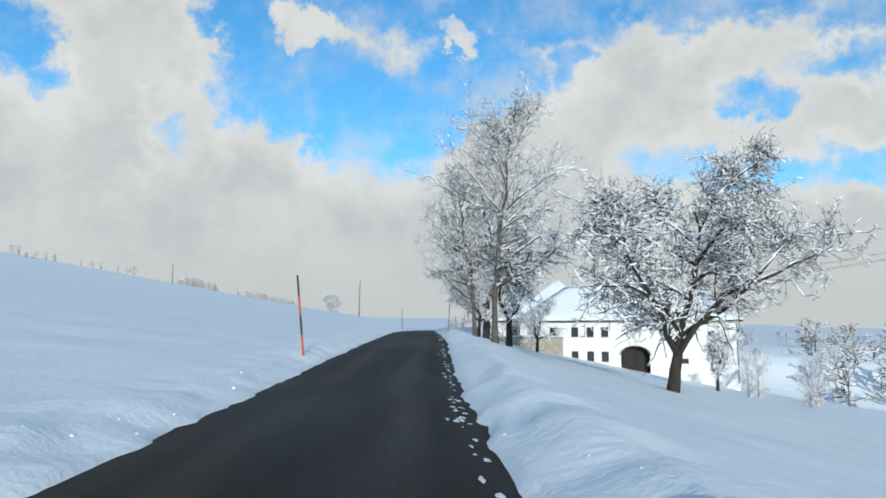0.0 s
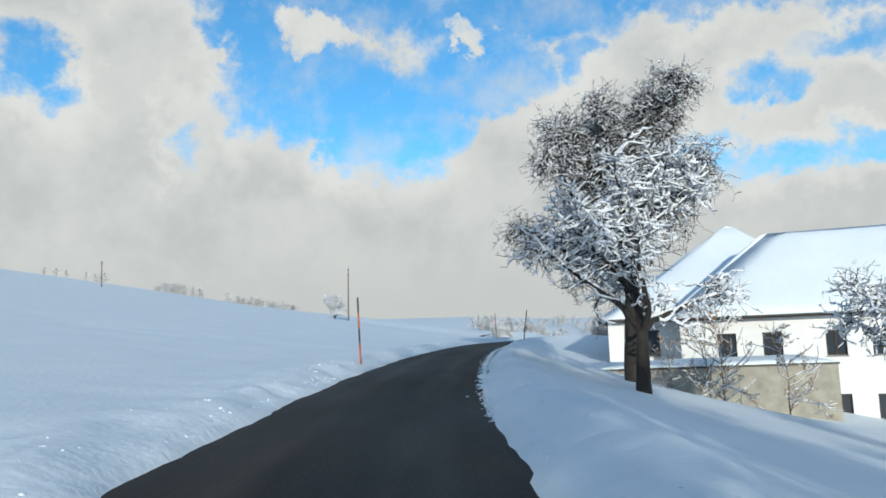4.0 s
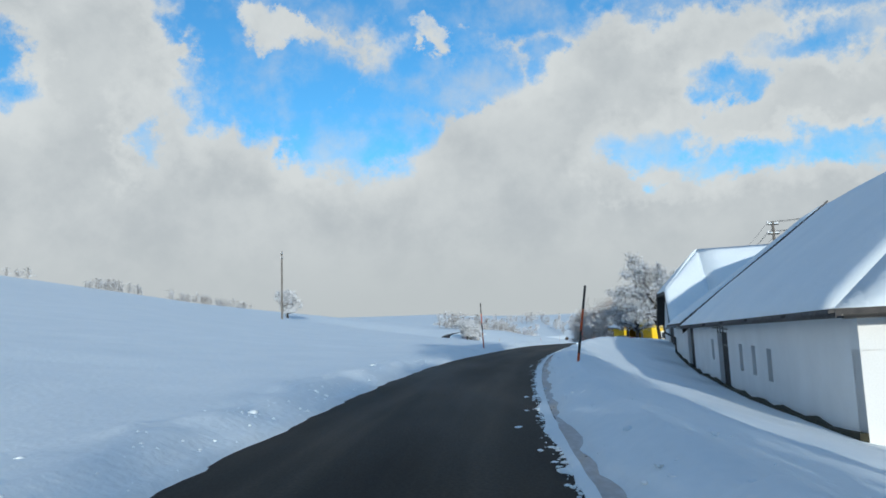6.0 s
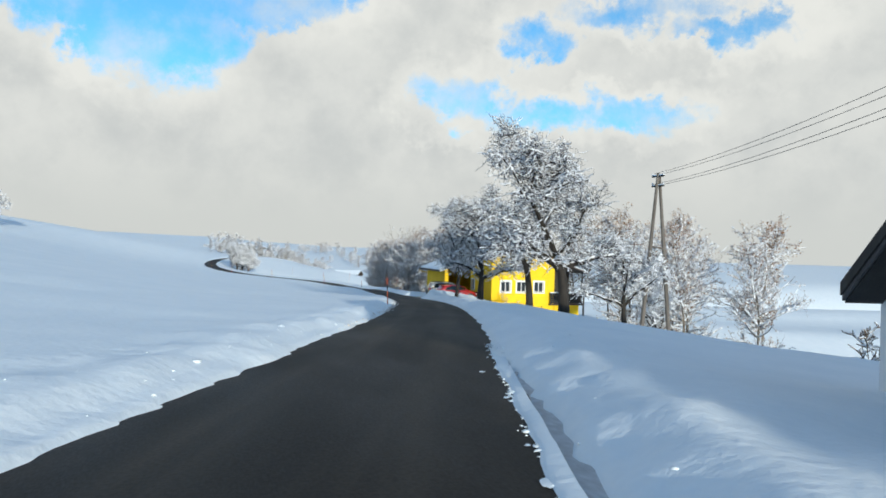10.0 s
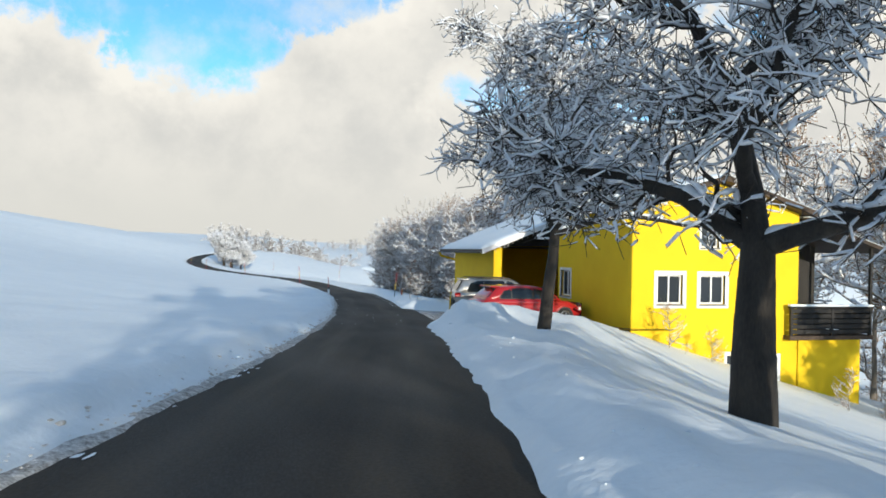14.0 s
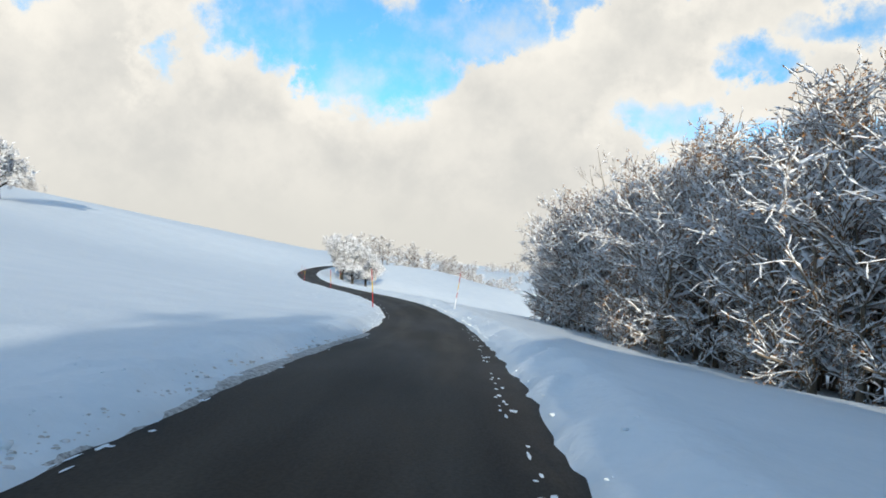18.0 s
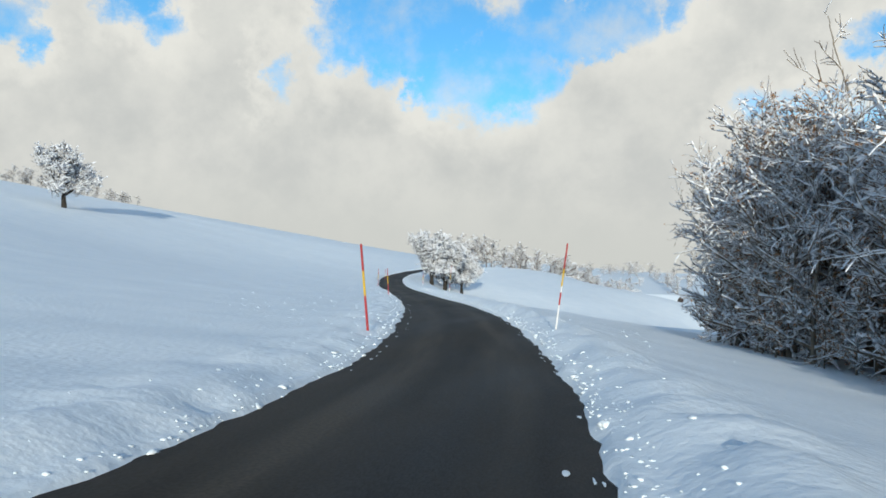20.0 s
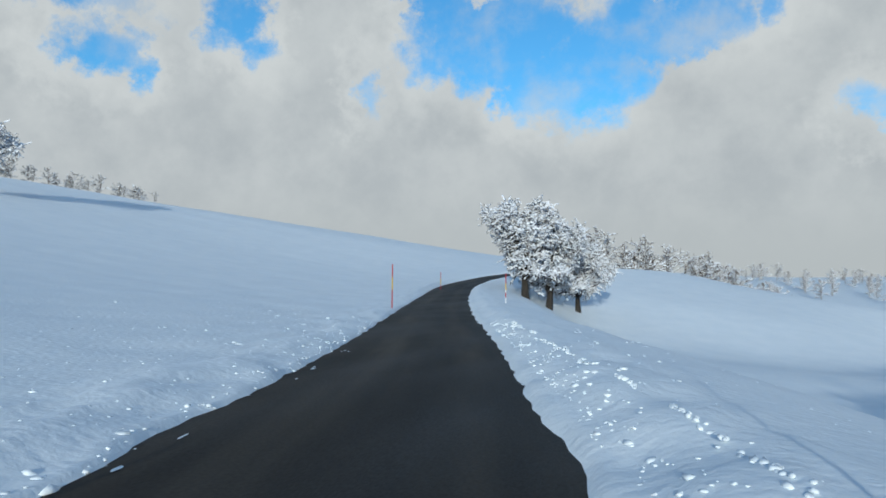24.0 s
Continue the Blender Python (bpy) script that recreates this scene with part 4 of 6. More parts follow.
for x, y, s, t in ((30.0, 70.0, 0.5, 20), (33.2, 66.5, 0.45, 140), (36.5, 71.5, 0.55, 260), (27.6, 66.5, 0.4, 80)):
    tree("wood_b", "meadow_tree", x, y, t, s, "small bushy tree white with snow in the farm meadow", "meadow trees")
rng = np.random.default_rng(5)


def edge_x(y):
    """Where the wood begins, east of the road."""
    return 43.4 - 0.105 * (y - 212) + 0.8 * math.sin(y * 0.45)


def wood_size(y):
    return 1.04 * (1.0 if y < 246 else 1.0 - 0.26 * ((y - 246) / 20) ** 1.3) * rng.uniform(0.9, 1.06)


WOOD = "slender deciduous forest tree white with snow"
for k in range(56):
    layer = k % 2
    y = 213 + 55 * (k + rng.uniform(0, 1)) / 56
    x = edge_x(y) + layer * 2.6 + rng.uniform(0.4, 2.0)
    tree("wood_b" if layer == 0 else "wood_a", "forest_tree", float(x), float(y), float(rng.uniform(0, 360)), float(wood_size(y)), WOOD + (", branched to the ground" if layer == 0 else ", with a few tawny leaves"), "forest edge")
for k in range(40):
    y = 212 + 55 * (k + rng.uniform(0, 1)) / 40
    tree("shrub", "forest_shrub", float(edge_x(y) + rng.uniform(-0.3, 1.2)), float(y), float(rng.uniform(0, 360)), float(rng.uniform(0.5, 1.0)), "low bare shrub with dry leaves at the forest edge", "forest shrubs", sink=0.1)
for k, (x, y, s) in enumerate(((38.9, 266.5, 0.85), (40.3, 269.0, 0.8), (42.5, 270.5, 0.85), (39.2, 263.0, 0.95), (41.5, 266.0, 1.0), (38.6, 264.6, 0.7), (40.2, 260.6, 1.05), (39.4, 261.6, 0.9), (38.4, 262.2, 1.0), (38.3, 264.8, 0.9), (39.0, 267.3, 0.9), (37.9, 266.2, 0.75))):
    tree("wood_b", "forest_tree", x, y, 70.0 * k, s, WOOD + ", branched to the ground", "forest edge")
# these trees stand out of view, added for the shadow they throw on the field
for k, (x, y) in enumerate(((46.5, 277), (48.5, 283), (50, 289), (51.5, 295), (53.5, 301), (51, 280), (53.5, 287), (56, 294))):
    tree("wood_b", "forest_tree", x, y, 50.0 * k, 1.15, WOOD + ", branched to the ground", "forest edge")
for k, (x, y, s) in enumerate(((48, 188, 1.15), (52, 193, 1.3), (47.5, 198, 1.2), (55, 187, 1.3), (58, 196, 1.4), (52, 204, 1.3), (61, 206, 1.5), (64, 199, 1.5), (50.5, 181, 1.2), (57, 179, 1.35), (66, 189, 1.5), (61, 184, 1.4), (50.2, 185, 1.15), (54.5, 199.5, 1.3), (49.6, 193.5, 1.1), (56, 191, 1.35))):
    tree("wood_a" if k % 3 else "wood_b", "slope_tree", x, y, 47.0 * k, s, "tall bare tree white with snow on the slope below the house", "slope trees")
for x, y, s in ((55.0, 199.0, 0.9), (56.5, 201.0, 1.0), (40.0, 186.0, 0.35), (42.5, 187.0, 0.3), (35.2, 188.6, 0.4), (6.6, 73.6, 0.75), (7.6, 75.2, 0.85), (8.8, 73.2, 0.7), (6.2, 76.4, 0.5), (36.6, 188.3, 0.3), (37.6, 187.9, 0.35)):
    tree("shrub", "garden_shrub", x, y, x * 40 % 360, s, "leafless garden shrub half buried in snow", "garden shrubs", sink=0.1)

# ---- buildings ----


def frame_of(x, y, z, ax, ay):
    """A local frame with x along (ax, ay) and z up."""
    return pose(x, y, z, 0, 0, math.degrees(math.atan2(ay, ax)))


def window_unit(parent, u0, u1, z0, z1, depth=0.10, cross=True, surround=0.0, sill=True, frame_mat=M_TRIM):
    """A window set into a wall whose face is y = 0: frame, bars, panes, sill and, if wanted, a painted surround."""
    w = new("window")
    w.parent = parent
    t = 0.06
    bm = bmesh.new()
    box(bm, u0, u0 + t, depth, depth + 0.07, z0, z1)
    box(bm, u1 - t, u1, depth, depth + 0.07, z0, z1)
    box(bm, u0 + t, u1 - t, depth, depth + 0.07, z0, z0 + t)
    box(bm, u0 + t, u1 - t, depth, depth + 0.07, z1 - t, z1)
    part("window_frame", bm, frame_mat, w)
    if cross:
        part("mullion", boxed((u0 + u1) / 2 - 0.03, (u0 + u1) / 2 + 0.03, depth - 0.005, depth + 0.06, z0 + t, z1 - t), frame_mat, w)
        part("pane", boxed(u0 + t, (u0 + u1) / 2 - 0.03, depth + 0.03, depth + 0.045, z0 + t, z1 - t), M_PANE, w)
        part("pane", boxed((u0 + u1) / 2 + 0.03, u1 - t, depth + 0.03, depth + 0.045, z0 + t, z1 - t), M_PANE, w)
    else:
        part("pane", boxed(u0 + t, u1 - t, depth + 0.03, depth + 0.045, z0 + t, z1 - t), M_PANE, w)
    if sill:
        part("window_sill", boxed(u0 - 0.05, u1 + 0.05, -0.06, depth, z0 - 0.05, z0 - 0.005, 0.01), M_METAL, w)
    if surround:
        s, bm = surround, bmesh.new()
        box(bm, u0 - s, u0, -0.025, 0.06, z0 - s, z1 + s)
        box(bm, u1, u1 + s, -0.025, 0.06, z0 - s, z1 + s)
        box(bm, u0, u1, -0.025, 0.06, z1, z1 + s)
        box(bm, u0, u1, -0.025, 0.06, z0 - s, z0 - 0.055)
        part("surround", bm, M_TRIM, w, "white painted window surround")
    return w


def slab(corners, thick, bm=None):
    """A slab under four or more coplanar corners, in order."""
    return prism(corners, (0, 0, -thick), bm)


def snow_sheet(corners, thick, name, parent, cells=14, sag=0.06):
    """A blanket of snow on a sloping quadrilateral, softly uneven, rounded at its rim."""
    a, b, c, d = (np.array(p, float) for p in corners)
    n = cells
    s, t = np.meshgrid(np.linspace(0, 1, n + 1), np.linspace(0, 1, n + 1))
    p = (a * (1 - s)[..., None] + b * s[..., None]) * (1 - t)[..., None] + (d * (1 - s)[..., None] + c * s[..., None]) * t[..., None]
    rim = np.minimum(np.minimum(s, 1 - s), np.minimum(t, 1 - t))
    lift = thick * np.sqrt(np.clip(rim * 9, 0, 1)) * (1 + 0.25 * grain(p[..., 0] * 0.7, p[..., 1] * 0.7, 31)) + sag * grain(p[..., 0] * 0.4, p[..., 1] * 0.4, 33) * np.clip(rim * 6, 0, 1)
    top = p + np.stack([0 * s, 0 * s, np.maximum(lift, 0.02)], -1)
    i = np.arange(top.size // 3).reshape(n + 1, n + 1)
    q = np.stack([i[:-1, :-1], i[:-1, 1:], i[1:, 1:], i[1:, :-1]], -1).reshape(-1, 4)
    ring = np.concatenate([i[0, :-1], i[:-1, -1], i[-1, :0:-1], i[:0:-1, 0]])
    low = p.reshape(-1, 3)[ring]
    base = len(top.reshape(-1, 3))
    k = np.arange(len(ring))
    skirt = np.stack([ring, base + k, base + (k + 1) % len(ring), np.roll(ring, -1)], -1)
    co = np.concatenate([top.reshape(-1, 3), low])
    me = grid_mesh(name, co[:, 0], co[:, 1], co[:, 2], np.concatenate([q, skirt]))
    return part(name, me, M_SNOW, parent)


def plank_door(parent, u0, u1, z0, z1, leaves=2, mat=M_DARKWOOD, depth=0.04, name="barn_door"):
    d = new(name)
    d.parent = parent
    gap, n = 0.012, 0
    for i in range(leaves):
        a, b = u0 + (u1 - u0) * i / leaves + 0.02, u0 + (u1 - u0) * (i + 1) / leaves - 0.02
        k = max(3, int((b - a) / 0.24))
        for j in range(k):
            part("plank", boxed(a + (b - a) * j / k + gap / 2, a + (b - a) * (j + 1) / k - gap / 2, depth, depth + 0.035, z0, z1 - 0.02 * (j % 2)), mat, d)
        for z in (z0 + (z1 - z0) * 0.18, z0 + (z1 - z0) * 0.82):
            part("hinge_strap", boxed(a - 0.05 if i == 0 else a + 0.1, b - 0.1 if i == 0 else b + 0.05, depth - 0.015, depth, z - 0.03, z + 0.03), M_DARKMETAL, d)
    return d


def gutter(parent, a, b, r=0.07):
    """A half-round gutter from a to b."""
    a, b = Vector(a), Vector(b)
    way = (b - a).normalized()
    side = way.cross(Vector((0, 0, 1))).normalized()
    bm, rings = bmesh.new(), []
    for p in (a, b):
        ring = []
        for rr in (r, r - 0.012):
            for i in range(9):
                t = math.pi + math.pi * i / 8
                ring.append(bm.verts.new(p + side * rr * math.cos(t) + Vector((0, 0, rr * math.sin(t)))))
        rings.append(ring)
    for k in range(8):
        for o in (0, 9):
            bm.faces.new((rings[0][o + k], rings[0][o + k + 1], rings[1][o + k + 1], rings[1][o + k]))
    for k in (0, 8):
        bm.faces.new((rings[0][k], rings[0][k + 9], rings[1][k + 9], rings[1][k]))
    return part("gutter", bm, M_DARKMETAL, parent)


# --- the white farmhouse in the dip ---
farm = thing("farmhouse", frame_of(8.9, 84.05, 0, 21.85, -7.95), "long white plastered farmhouse with arched gate under a snowy roof", "farmhouse")
top_u = (1.55, 3.4, 5.85, 7.57, 9.17)
small = ((17.4, 18.05, 0.52, 0.92), (20.3, 20.95, 0.46, 0.87), (17.45, 18.3, -2.57, -2.06))
holes = [(u, u + 0.78, 0.2, 1.26) for u in top_u] + [(u, u + 0.78, -2.5, -1.4) for u in top_u] + list(small) + [(11.25, 14.35, -4.6, -0.79)]
part("front_wall", wall_panel(0, 23.3, -6.0, 2.1, 0.45, holes), M_WHITE, farm)
for u0, u1, y0, y1 in ((0, 0.45, 0.45, 9.4), (22.85, 23.3, 0.45, 9.4), (0.45, 22.85, 8.95, 9.4)):
    part("side_wall", boxed(u0, u1, y0, y1, -6.0, 2.1), M_WHITE, farm)
part("upper_floor", boxed(0.45, 22.85, 0.45, 8.95, -0.6, -0.4), M_DARKWOOD, farm)
for h in [*((u, u + 0.78, 0.2, 1.26) for u in top_u), *((u, u + 0.78, -2.5, -1.4) for u in top_u), *small]:
    window_unit(farm, *h, depth=0.12, cross=h[1] - h[0] > 0.7, frame_mat=M_BROWNWOOD)
for sgn in (-1, 1):
    pts = [(12.8 + sgn * 1.55, 0.002, -0.79)]
    for i in range(9):
        t = math.pi / 2 * i / 8
        pts.append((12.8 + sgn * 1.55 * math.cos(t), 0.002, -1.75 + 0.96 * math.sin(t)))
    part("arch_spandrel", prism(pts, (0, 0.44, 0)), M_WHITE, farm)
ring = bmesh.new()
for i in range(14):
    t0, t1 = math.pi * i / 14, math.pi * (i + 1) / 14
    prism([(12.8 + r * 1.55 * math.cos(t), -0.04, -1.75 + r * 0.96 * math.sin(t)) for r, t in ((1, t0), (1.1, t0), (1.1, t1), (1, t1))], (0, 0.1, 0), ring)
part("gate_surround", ring, M_STONE, farm)
plank_door(farm, 11.3, 14.3, -4.4, -0.85, 2, M_DARKWOOD, 1.4, "gate")
e, rz = 0.55, 6.0
roof = new("roof")
roof.parent = farm
c = [(-e, -e, 2.02), (23.3 + e, -e, 2.02), (23.3 + e, 9.4 + e, 2.02), (-e, 9.4 + e, 2.02)]
ra, rb = (4.2, 4.7, rz), (19.3, 4.7, rz)
part("roof_face", slab([c[0], c[1], rb, ra], 0.14), M_TILE, roof)
part("roof_face", slab([c[2], c[3], ra, rb], 0.14), M_TILE, roof)
part("roof_face", slab([c[1], c[2], rb], 0.14), M_TILE, roof)
part("roof_face", slab([c[3], c[0], ra], 0.14), M_TILE, roof)
for q in ([c[0], c[1], rb, ra], [c[2], c[3], ra, rb], [c[1], c[2], rb, rb], [c[3], c[0], ra, ra]):
    snow_sheet([(x, y, z + 0.01) for x, y, z in q], 0.22, "roof_snow", roof)
gutter(farm, (-0.5, -e - 0.06, 1.98), (23.8, -e - 0.06, 1.95))
part("downpipe", bent_pipe([(23.2, -e - 0.05, 1.9), (23.2, -0.08, 1.55), (23.2, -0.08, -4.5)], 0.05), M_DARKMETAL, farm)

# --- the long barn beside the road ---
L = 32.2
barn = thing("long_barn", frame_of(14.1, 119.6, 0, -7.6, -31.3), "long low white barn with dark doors, snow on its roof", "barn")


def su(s):
    return L - s


doors = [(su(15.9), su(13.6), -1.6, 1.38), (su(26.1), su(23.5), -1.6, 1.36)]
slits = [(su(7.4), su(6.85), 0.22, 1.08), (su(9.45), su(8.9), 0.22, 1.08), (su(11.5), su(10.9), 0.2, 1.05), (su(17.65), su(17.0), 0.2, 1.02)]
part("road_wall", wall_panel(0, L, -2.6, 1.36, 0.5, doors + slits), M_WHITE, barn)
top = prism([(0, 0.003, 1.36), (L, 0.003, 1.36), (L, 0.003, 2.16), (su(24.9), 0.003, 1.62), (su(24.9), 0.003, 1.45), (0, 0.003, 1.37)], (0, 0.49, 0))
part("wall_head", top, M_WHITE, barn)
for d in doors:
    plank_door(barn, *d, leaves=1, depth=0.16)
rail = new("door_rail")
rail.parent = barn
part("rail_bar", boxed(doors[0][0] - 0.9, doors[0][1] + 0.3, -0.05, -0.02, 1.46, 1.5), M_DARKMETAL, rail)
for k in range(3):
    part("hanger", boxed(doors[0][0] + 0.4 + k * 0.6, doors[0][0] + 0.46 + k * 0.6, -0.045, -0.015, 1.3, 1.56), M_DARKMETAL, rail)
for h in slits:
    window_unit(barn, *h, depth=0.22, cross=False, sill=False, frame_mat=M_DARKWOOD)
sw = new("south_wall")
sw.parent = barn
sw.matrix_basis = pose(L, 0.0, 0, 0, 0, 90)
sh = [(1.66, 2.5, 0.18, 1.48), (5.15, 6.0, 0.3, 1.42)]
part("wall_face", wall_panel(0.5, 13, -2.6, 2.16, 0.45, sh), M_WHITE, sw)
window_unit(sw, *sh[0], depth=0.1, cross=False, frame_mat=M_BROWNWOOD)
window_unit(sw, *sh[1], depth=0.1, cross=False, frame_mat=M_BROWNWOOD)
part("corner_wall", boxed(0, 0.5, 0.003, 0.45, -2.6, 2.15), M_WHITE, sw)
part("end_wall", boxed(0, 0.4, 0.5, 13, -2.6, 1.3), M_WHITE, barn)
part("rear_wall", boxed(0, L, 12.6, 13, -2.6, 1.4), M_WHITE, barn)
roof = new("roof")
roof.parent = barn
ov = 0.45
ridge_y, rise = 6.9, 0.86
zs, zn = 2.1, 1.46
P1, P2 = (L + ov, -ov, zs), (su(24.9), -ov, zn)
R1, R2 = (su(6.9), ridge_y, 7.25), (su(24.9), ridge_y, 7.05)
part("roof_face", slab([P1, R1, R2, P2], 0.16), M_TILE, roof)
part("roof_face", slab([(L + ov, 13.5, zs), R1, P1], 0.16), M_TILE, roof)
part("roof_face", slab([R2, R1, (L + ov, 13.5, zs), (su(24.9), 13.5, zn)], 0.16), M_TILE, roof)
snow_sheet([P1, P2, R2, R1], 0.2, "roof_snow", roof, 22)
snow_sheet([(L + ov, 13.5, zs), P1, R1, R1], 0.24, "roof_snow", roof)
P3, P4, R4 = (su(24.9) + 0.05, -ov, zn + 0.13), (-0.6, -ov, 1.40), (-5.2, ridge_y, 5.9)
R3 = (su(24.9) + 0.05, ridge_y, 7.18)
part("verge_wall", prism([(su(24.9) - 0.06, -ov + 0.1, zn - 0.4), (su(24.9) - 0.06, ridge_y, 6.9), (su(24.9) - 0.06, ridge_y, 7.07), (su(24.9) - 0.06, -ov + 0.1, zn + 0.02)], (0.08, 0, 0)), M_DARKWOOD, roof)
for k in range(24):
    p, q = Vector(P3).lerp(Vector(R3), k / 24), Vector(P3).lerp(Vector(R3), (k + 1) / 24)
    part("verge_tile", prism([p + Vector((-0.10, 0, 0.0)), q + Vector((-0.10, 0.03, 0.05)), q + Vector((0.09, 0.03, 0.05)), p + Vector((0.09, 0, 0.0))], (0, 0, -0.09)), M_TILE, roof)
part("roof_face", slab([P3, R3, R4, P4], 0.16), M_TILE, roof)
snow_sheet([P3, P4, R4, R3], 0.2, "roof_snow", roof, 18)
for k in range(30):
    a, b = Vector(P1).lerp(Vector(P2), k / 30), Vector(P1).lerp(Vector(P2), (k + 1) / 30)
    if k % 5 != 3:
        part("eave_tile", prism([a + Vector((-0.02, -0.10, -0.02)), b + Vector((0.02, -0.10, -0.02)), b + Vector((0.02, 0.05, 0.0)), a + Vector((-0.02, 0.05, 0.0))], (0, 0, -0.06)), M_TILE, roof)
gutter(barn, (-0.2, -0.66, 1.22), (su(24.5), -0.66, 1.5), 0.075)
gutter(barn, (L + 0.62, -0.4, 2.0), (L + 0.62, 13.3, 1.96), 0.075)
part("downpipe", bent_pipe([(0.0, -0.66, 1.18), (0.0, -0.62, 0.95), (0.25, -0.1, 0.62), (0.25, -0.1, -1.4)], 0.055), M_DARKMETAL, barn)
part("downpipe", bent_pipe([(L + 0.6, 1.35, 1.95), (L + 0.12, 1.35, 1.6), (L + 0.12, 1.35, -1.2)], 0.05), M_DARKMETAL, barn)
for k in range(32):
    u0, u1 = L * k / 32, L * (k + 1) / 32
    foot = [land_at(*(barn.matrix_basis @ Vector((u, -0.25, 0))).xy) for u in (u0, u1)]
    part("foot_strip", prism([(u0, -0.14, foot[0] - 0.6), (u1, -0.14, foot[1] - 0.6), (u1, -0.14, foot[1] + 0.05 + 0.06 * math.sin(k * 2.3)), (u0, -0.14, foot[0] + 0.05 + 0.06 * math.sin(k * 2.3 - 2.3))], (0, 0.14, 0)), M_MOSS, barn)

# --- the gabled barn with the tall door ---
gb = thing("gabled_barn", frame_of(17.25, 131.6, 0, -7.6, -31.3), "white barn with half-hipped snowy roof and tall black plank door", "barn")
W = 13.4
d3 = (4.65, 8.45, -1.4, 2.9)
cx = 6.98
ez, hz, tz = 1.45, 3.47, 6.35


def gv(z):
    return (z - ez) / (hz - ez) * 2.25


part("front_wall", wall_panel(1.4, W - 0.9, -2.6, 1.3, 0.5, [(d3[0], d3[1], d3[2], 1.3)]), M_WHITE, gb)
for outline in ([(1.4, 0, 1.3), (d3[0], 0, 1.3), (d3[0], 0, 3.4), (3.65, 0, 3.4)], [(d3[1], 0, 1.3), (W - 0.9, 0, 1.3), (10.3, 0, 3.4), (d3[1], 0, 3.4)], [(d3[0], 0, 2.9), (d3[1], 0, 2.9), (d3[1], 0, 3.4), (d3[0], 0, 3.4)]):
    part("gable_wall", prism(outline, (0, 0.5, 0)), M_WHITE, gb)
plank_door(gb, d3[0], d3[1], d3[2], d3[3], leaves=2, depth=0.1)
for x0, x1 in ((1.4, 1.85), (W - 1.35, W - 0.9)):
    part("side_wall", boxed(x0, x1, 0.5, 20, -2.6, 1.3), M_WHITE, gb)
roof = new("roof")
roof.parent = gb
ov = 0.55
hipL, hipR = (cx - 5.55 + gv(hz), -ov, hz), (cx + 5.55 - gv(hz), -ov, hz)
eL, eR = (cx - 5.55, -ov, ez), (cx + 5.55, -ov, ez)
rf, rbk = (cx - 0.9, 2.2, tz), (cx, 20.5, tz)
eLb, eRb = (cx - 5.55, 20.5, ez), (cx + 5.55, 20.5, ez)
mL, mR = (cx - 5.55, 2.2, ez), (cx + 5.55, 2.2, ez)
for q in ([eL, mL, rf, hipL], [mL, eLb, rbk, rf], [eR, hipR, rf, mR], [mR, rf, rbk, eRb]):
    part("roof_face", slab([(x, y, z - 0.06) for x, y, z in q], 0.16), M_TILE, roof)
part("roof_face", slab([hipL, rf, hipR], 0.2), M_TILE, roof)
snow_sheet([eL, hipL, (cx - 0.9, 2.2, tz), (cx - 5.55, 2.2, ez)], 0.2, "roof_snow", roof)
snow_sheet([(cx - 5.55, 2.2, ez), rf, rbk, eLb], 0.22, "roof_snow", roof)
snow_sheet([hipR, eR, (cx + 5.55, 2.2, ez), (cx - 0.9, 2.2, tz)], 0.2, "roof_snow", roof)
snow_sheet([rf, (cx + 5.55, 2.2, ez), eRb, rbk], 0.22, "roof_snow", roof)
snow_sheet([hipL, hipR, rf, rf], 0.2, "roof_snow", roof)
for a, b in ((eL, hipL), (hipR, eR), (hipL, hipR)):
    a, b = Vector(a), Vector(b)
    part("verge_board", prism([a + Vector((0, -0.03, 0.02)), b + Vector((0, -0.03, 0.02)), b + Vector((0, -0.03, -0.15)), a + Vector((0, -0.03, -0.15))], (0, 0.06, 0)), M_DARKWOOD, roof)
part("soffit", slab([(eL[0], -ov + 0.04, ez - 0.22), (hipL[0], -ov + 0.04, hz - 0.22), (hipL[0], 0.02, hz - 0.22), (eL[0], 0.02, ez - 0.22)], 0.03), M_DARKWOOD, roof)

# --- the yellow house ---
house = thing("yellow_house", pose(34.3, 189.5, 0), "bright yellow two-storey house on the slope with white window surrounds", "house")
WN = [(0.93, 1.91, -1.93, -0.9), (2.62, 3.62, -1.93, -0.9), (4.5, 5.5, -1.93, -0.9)]
low = [(3.74, 4.22, -4.65, -3.73), (4.96, 5.86, -5.9, -3.84)]
uph = [(2.62, 3.34, 0.08, 0.86)]
part("south_wall", wall_panel(0, 6.7, -7.5, 1.4, 0.4, WN + low + uph), M_YELLOW, house)
part("south_gable", prism([(0, 0.002, 1.4), (6.7, 0.002, 1.4), (3.35, 0.002, 2.38)], (0, 0.38, 0)), M_YELLOW, house)
for w in WN:
    window_unit(house, *w, depth=0.1, surround=0.14)
window_unit(house, *low[0], depth=0.1, cross=False, surround=0.1)
window_unit(house, *uph[0], depth=0.1, surround=0.08)
dr = new("door")
dr.parent = house
part("door_leaf", boxed(4.98, 5.84, 0.12, 0.18, -5.9, -3.86, 0.01), M_DARKWOOD, dr)
part("door_surround", box(box(boxed(4.84, 4.96, -0.025, 0.06, -5.9, -3.72), 5.86, 5.98, -0.025, 0.06, -5.9, -3.72), 4.96, 5.86, -0.025, 0.06, -3.84, -3.72), M_TRIM, dr)
part("door_handle", boxed(5.06, 5.1, 0.06, 0.12, -4.9, -4.78, 0.01), M_METAL, dr)
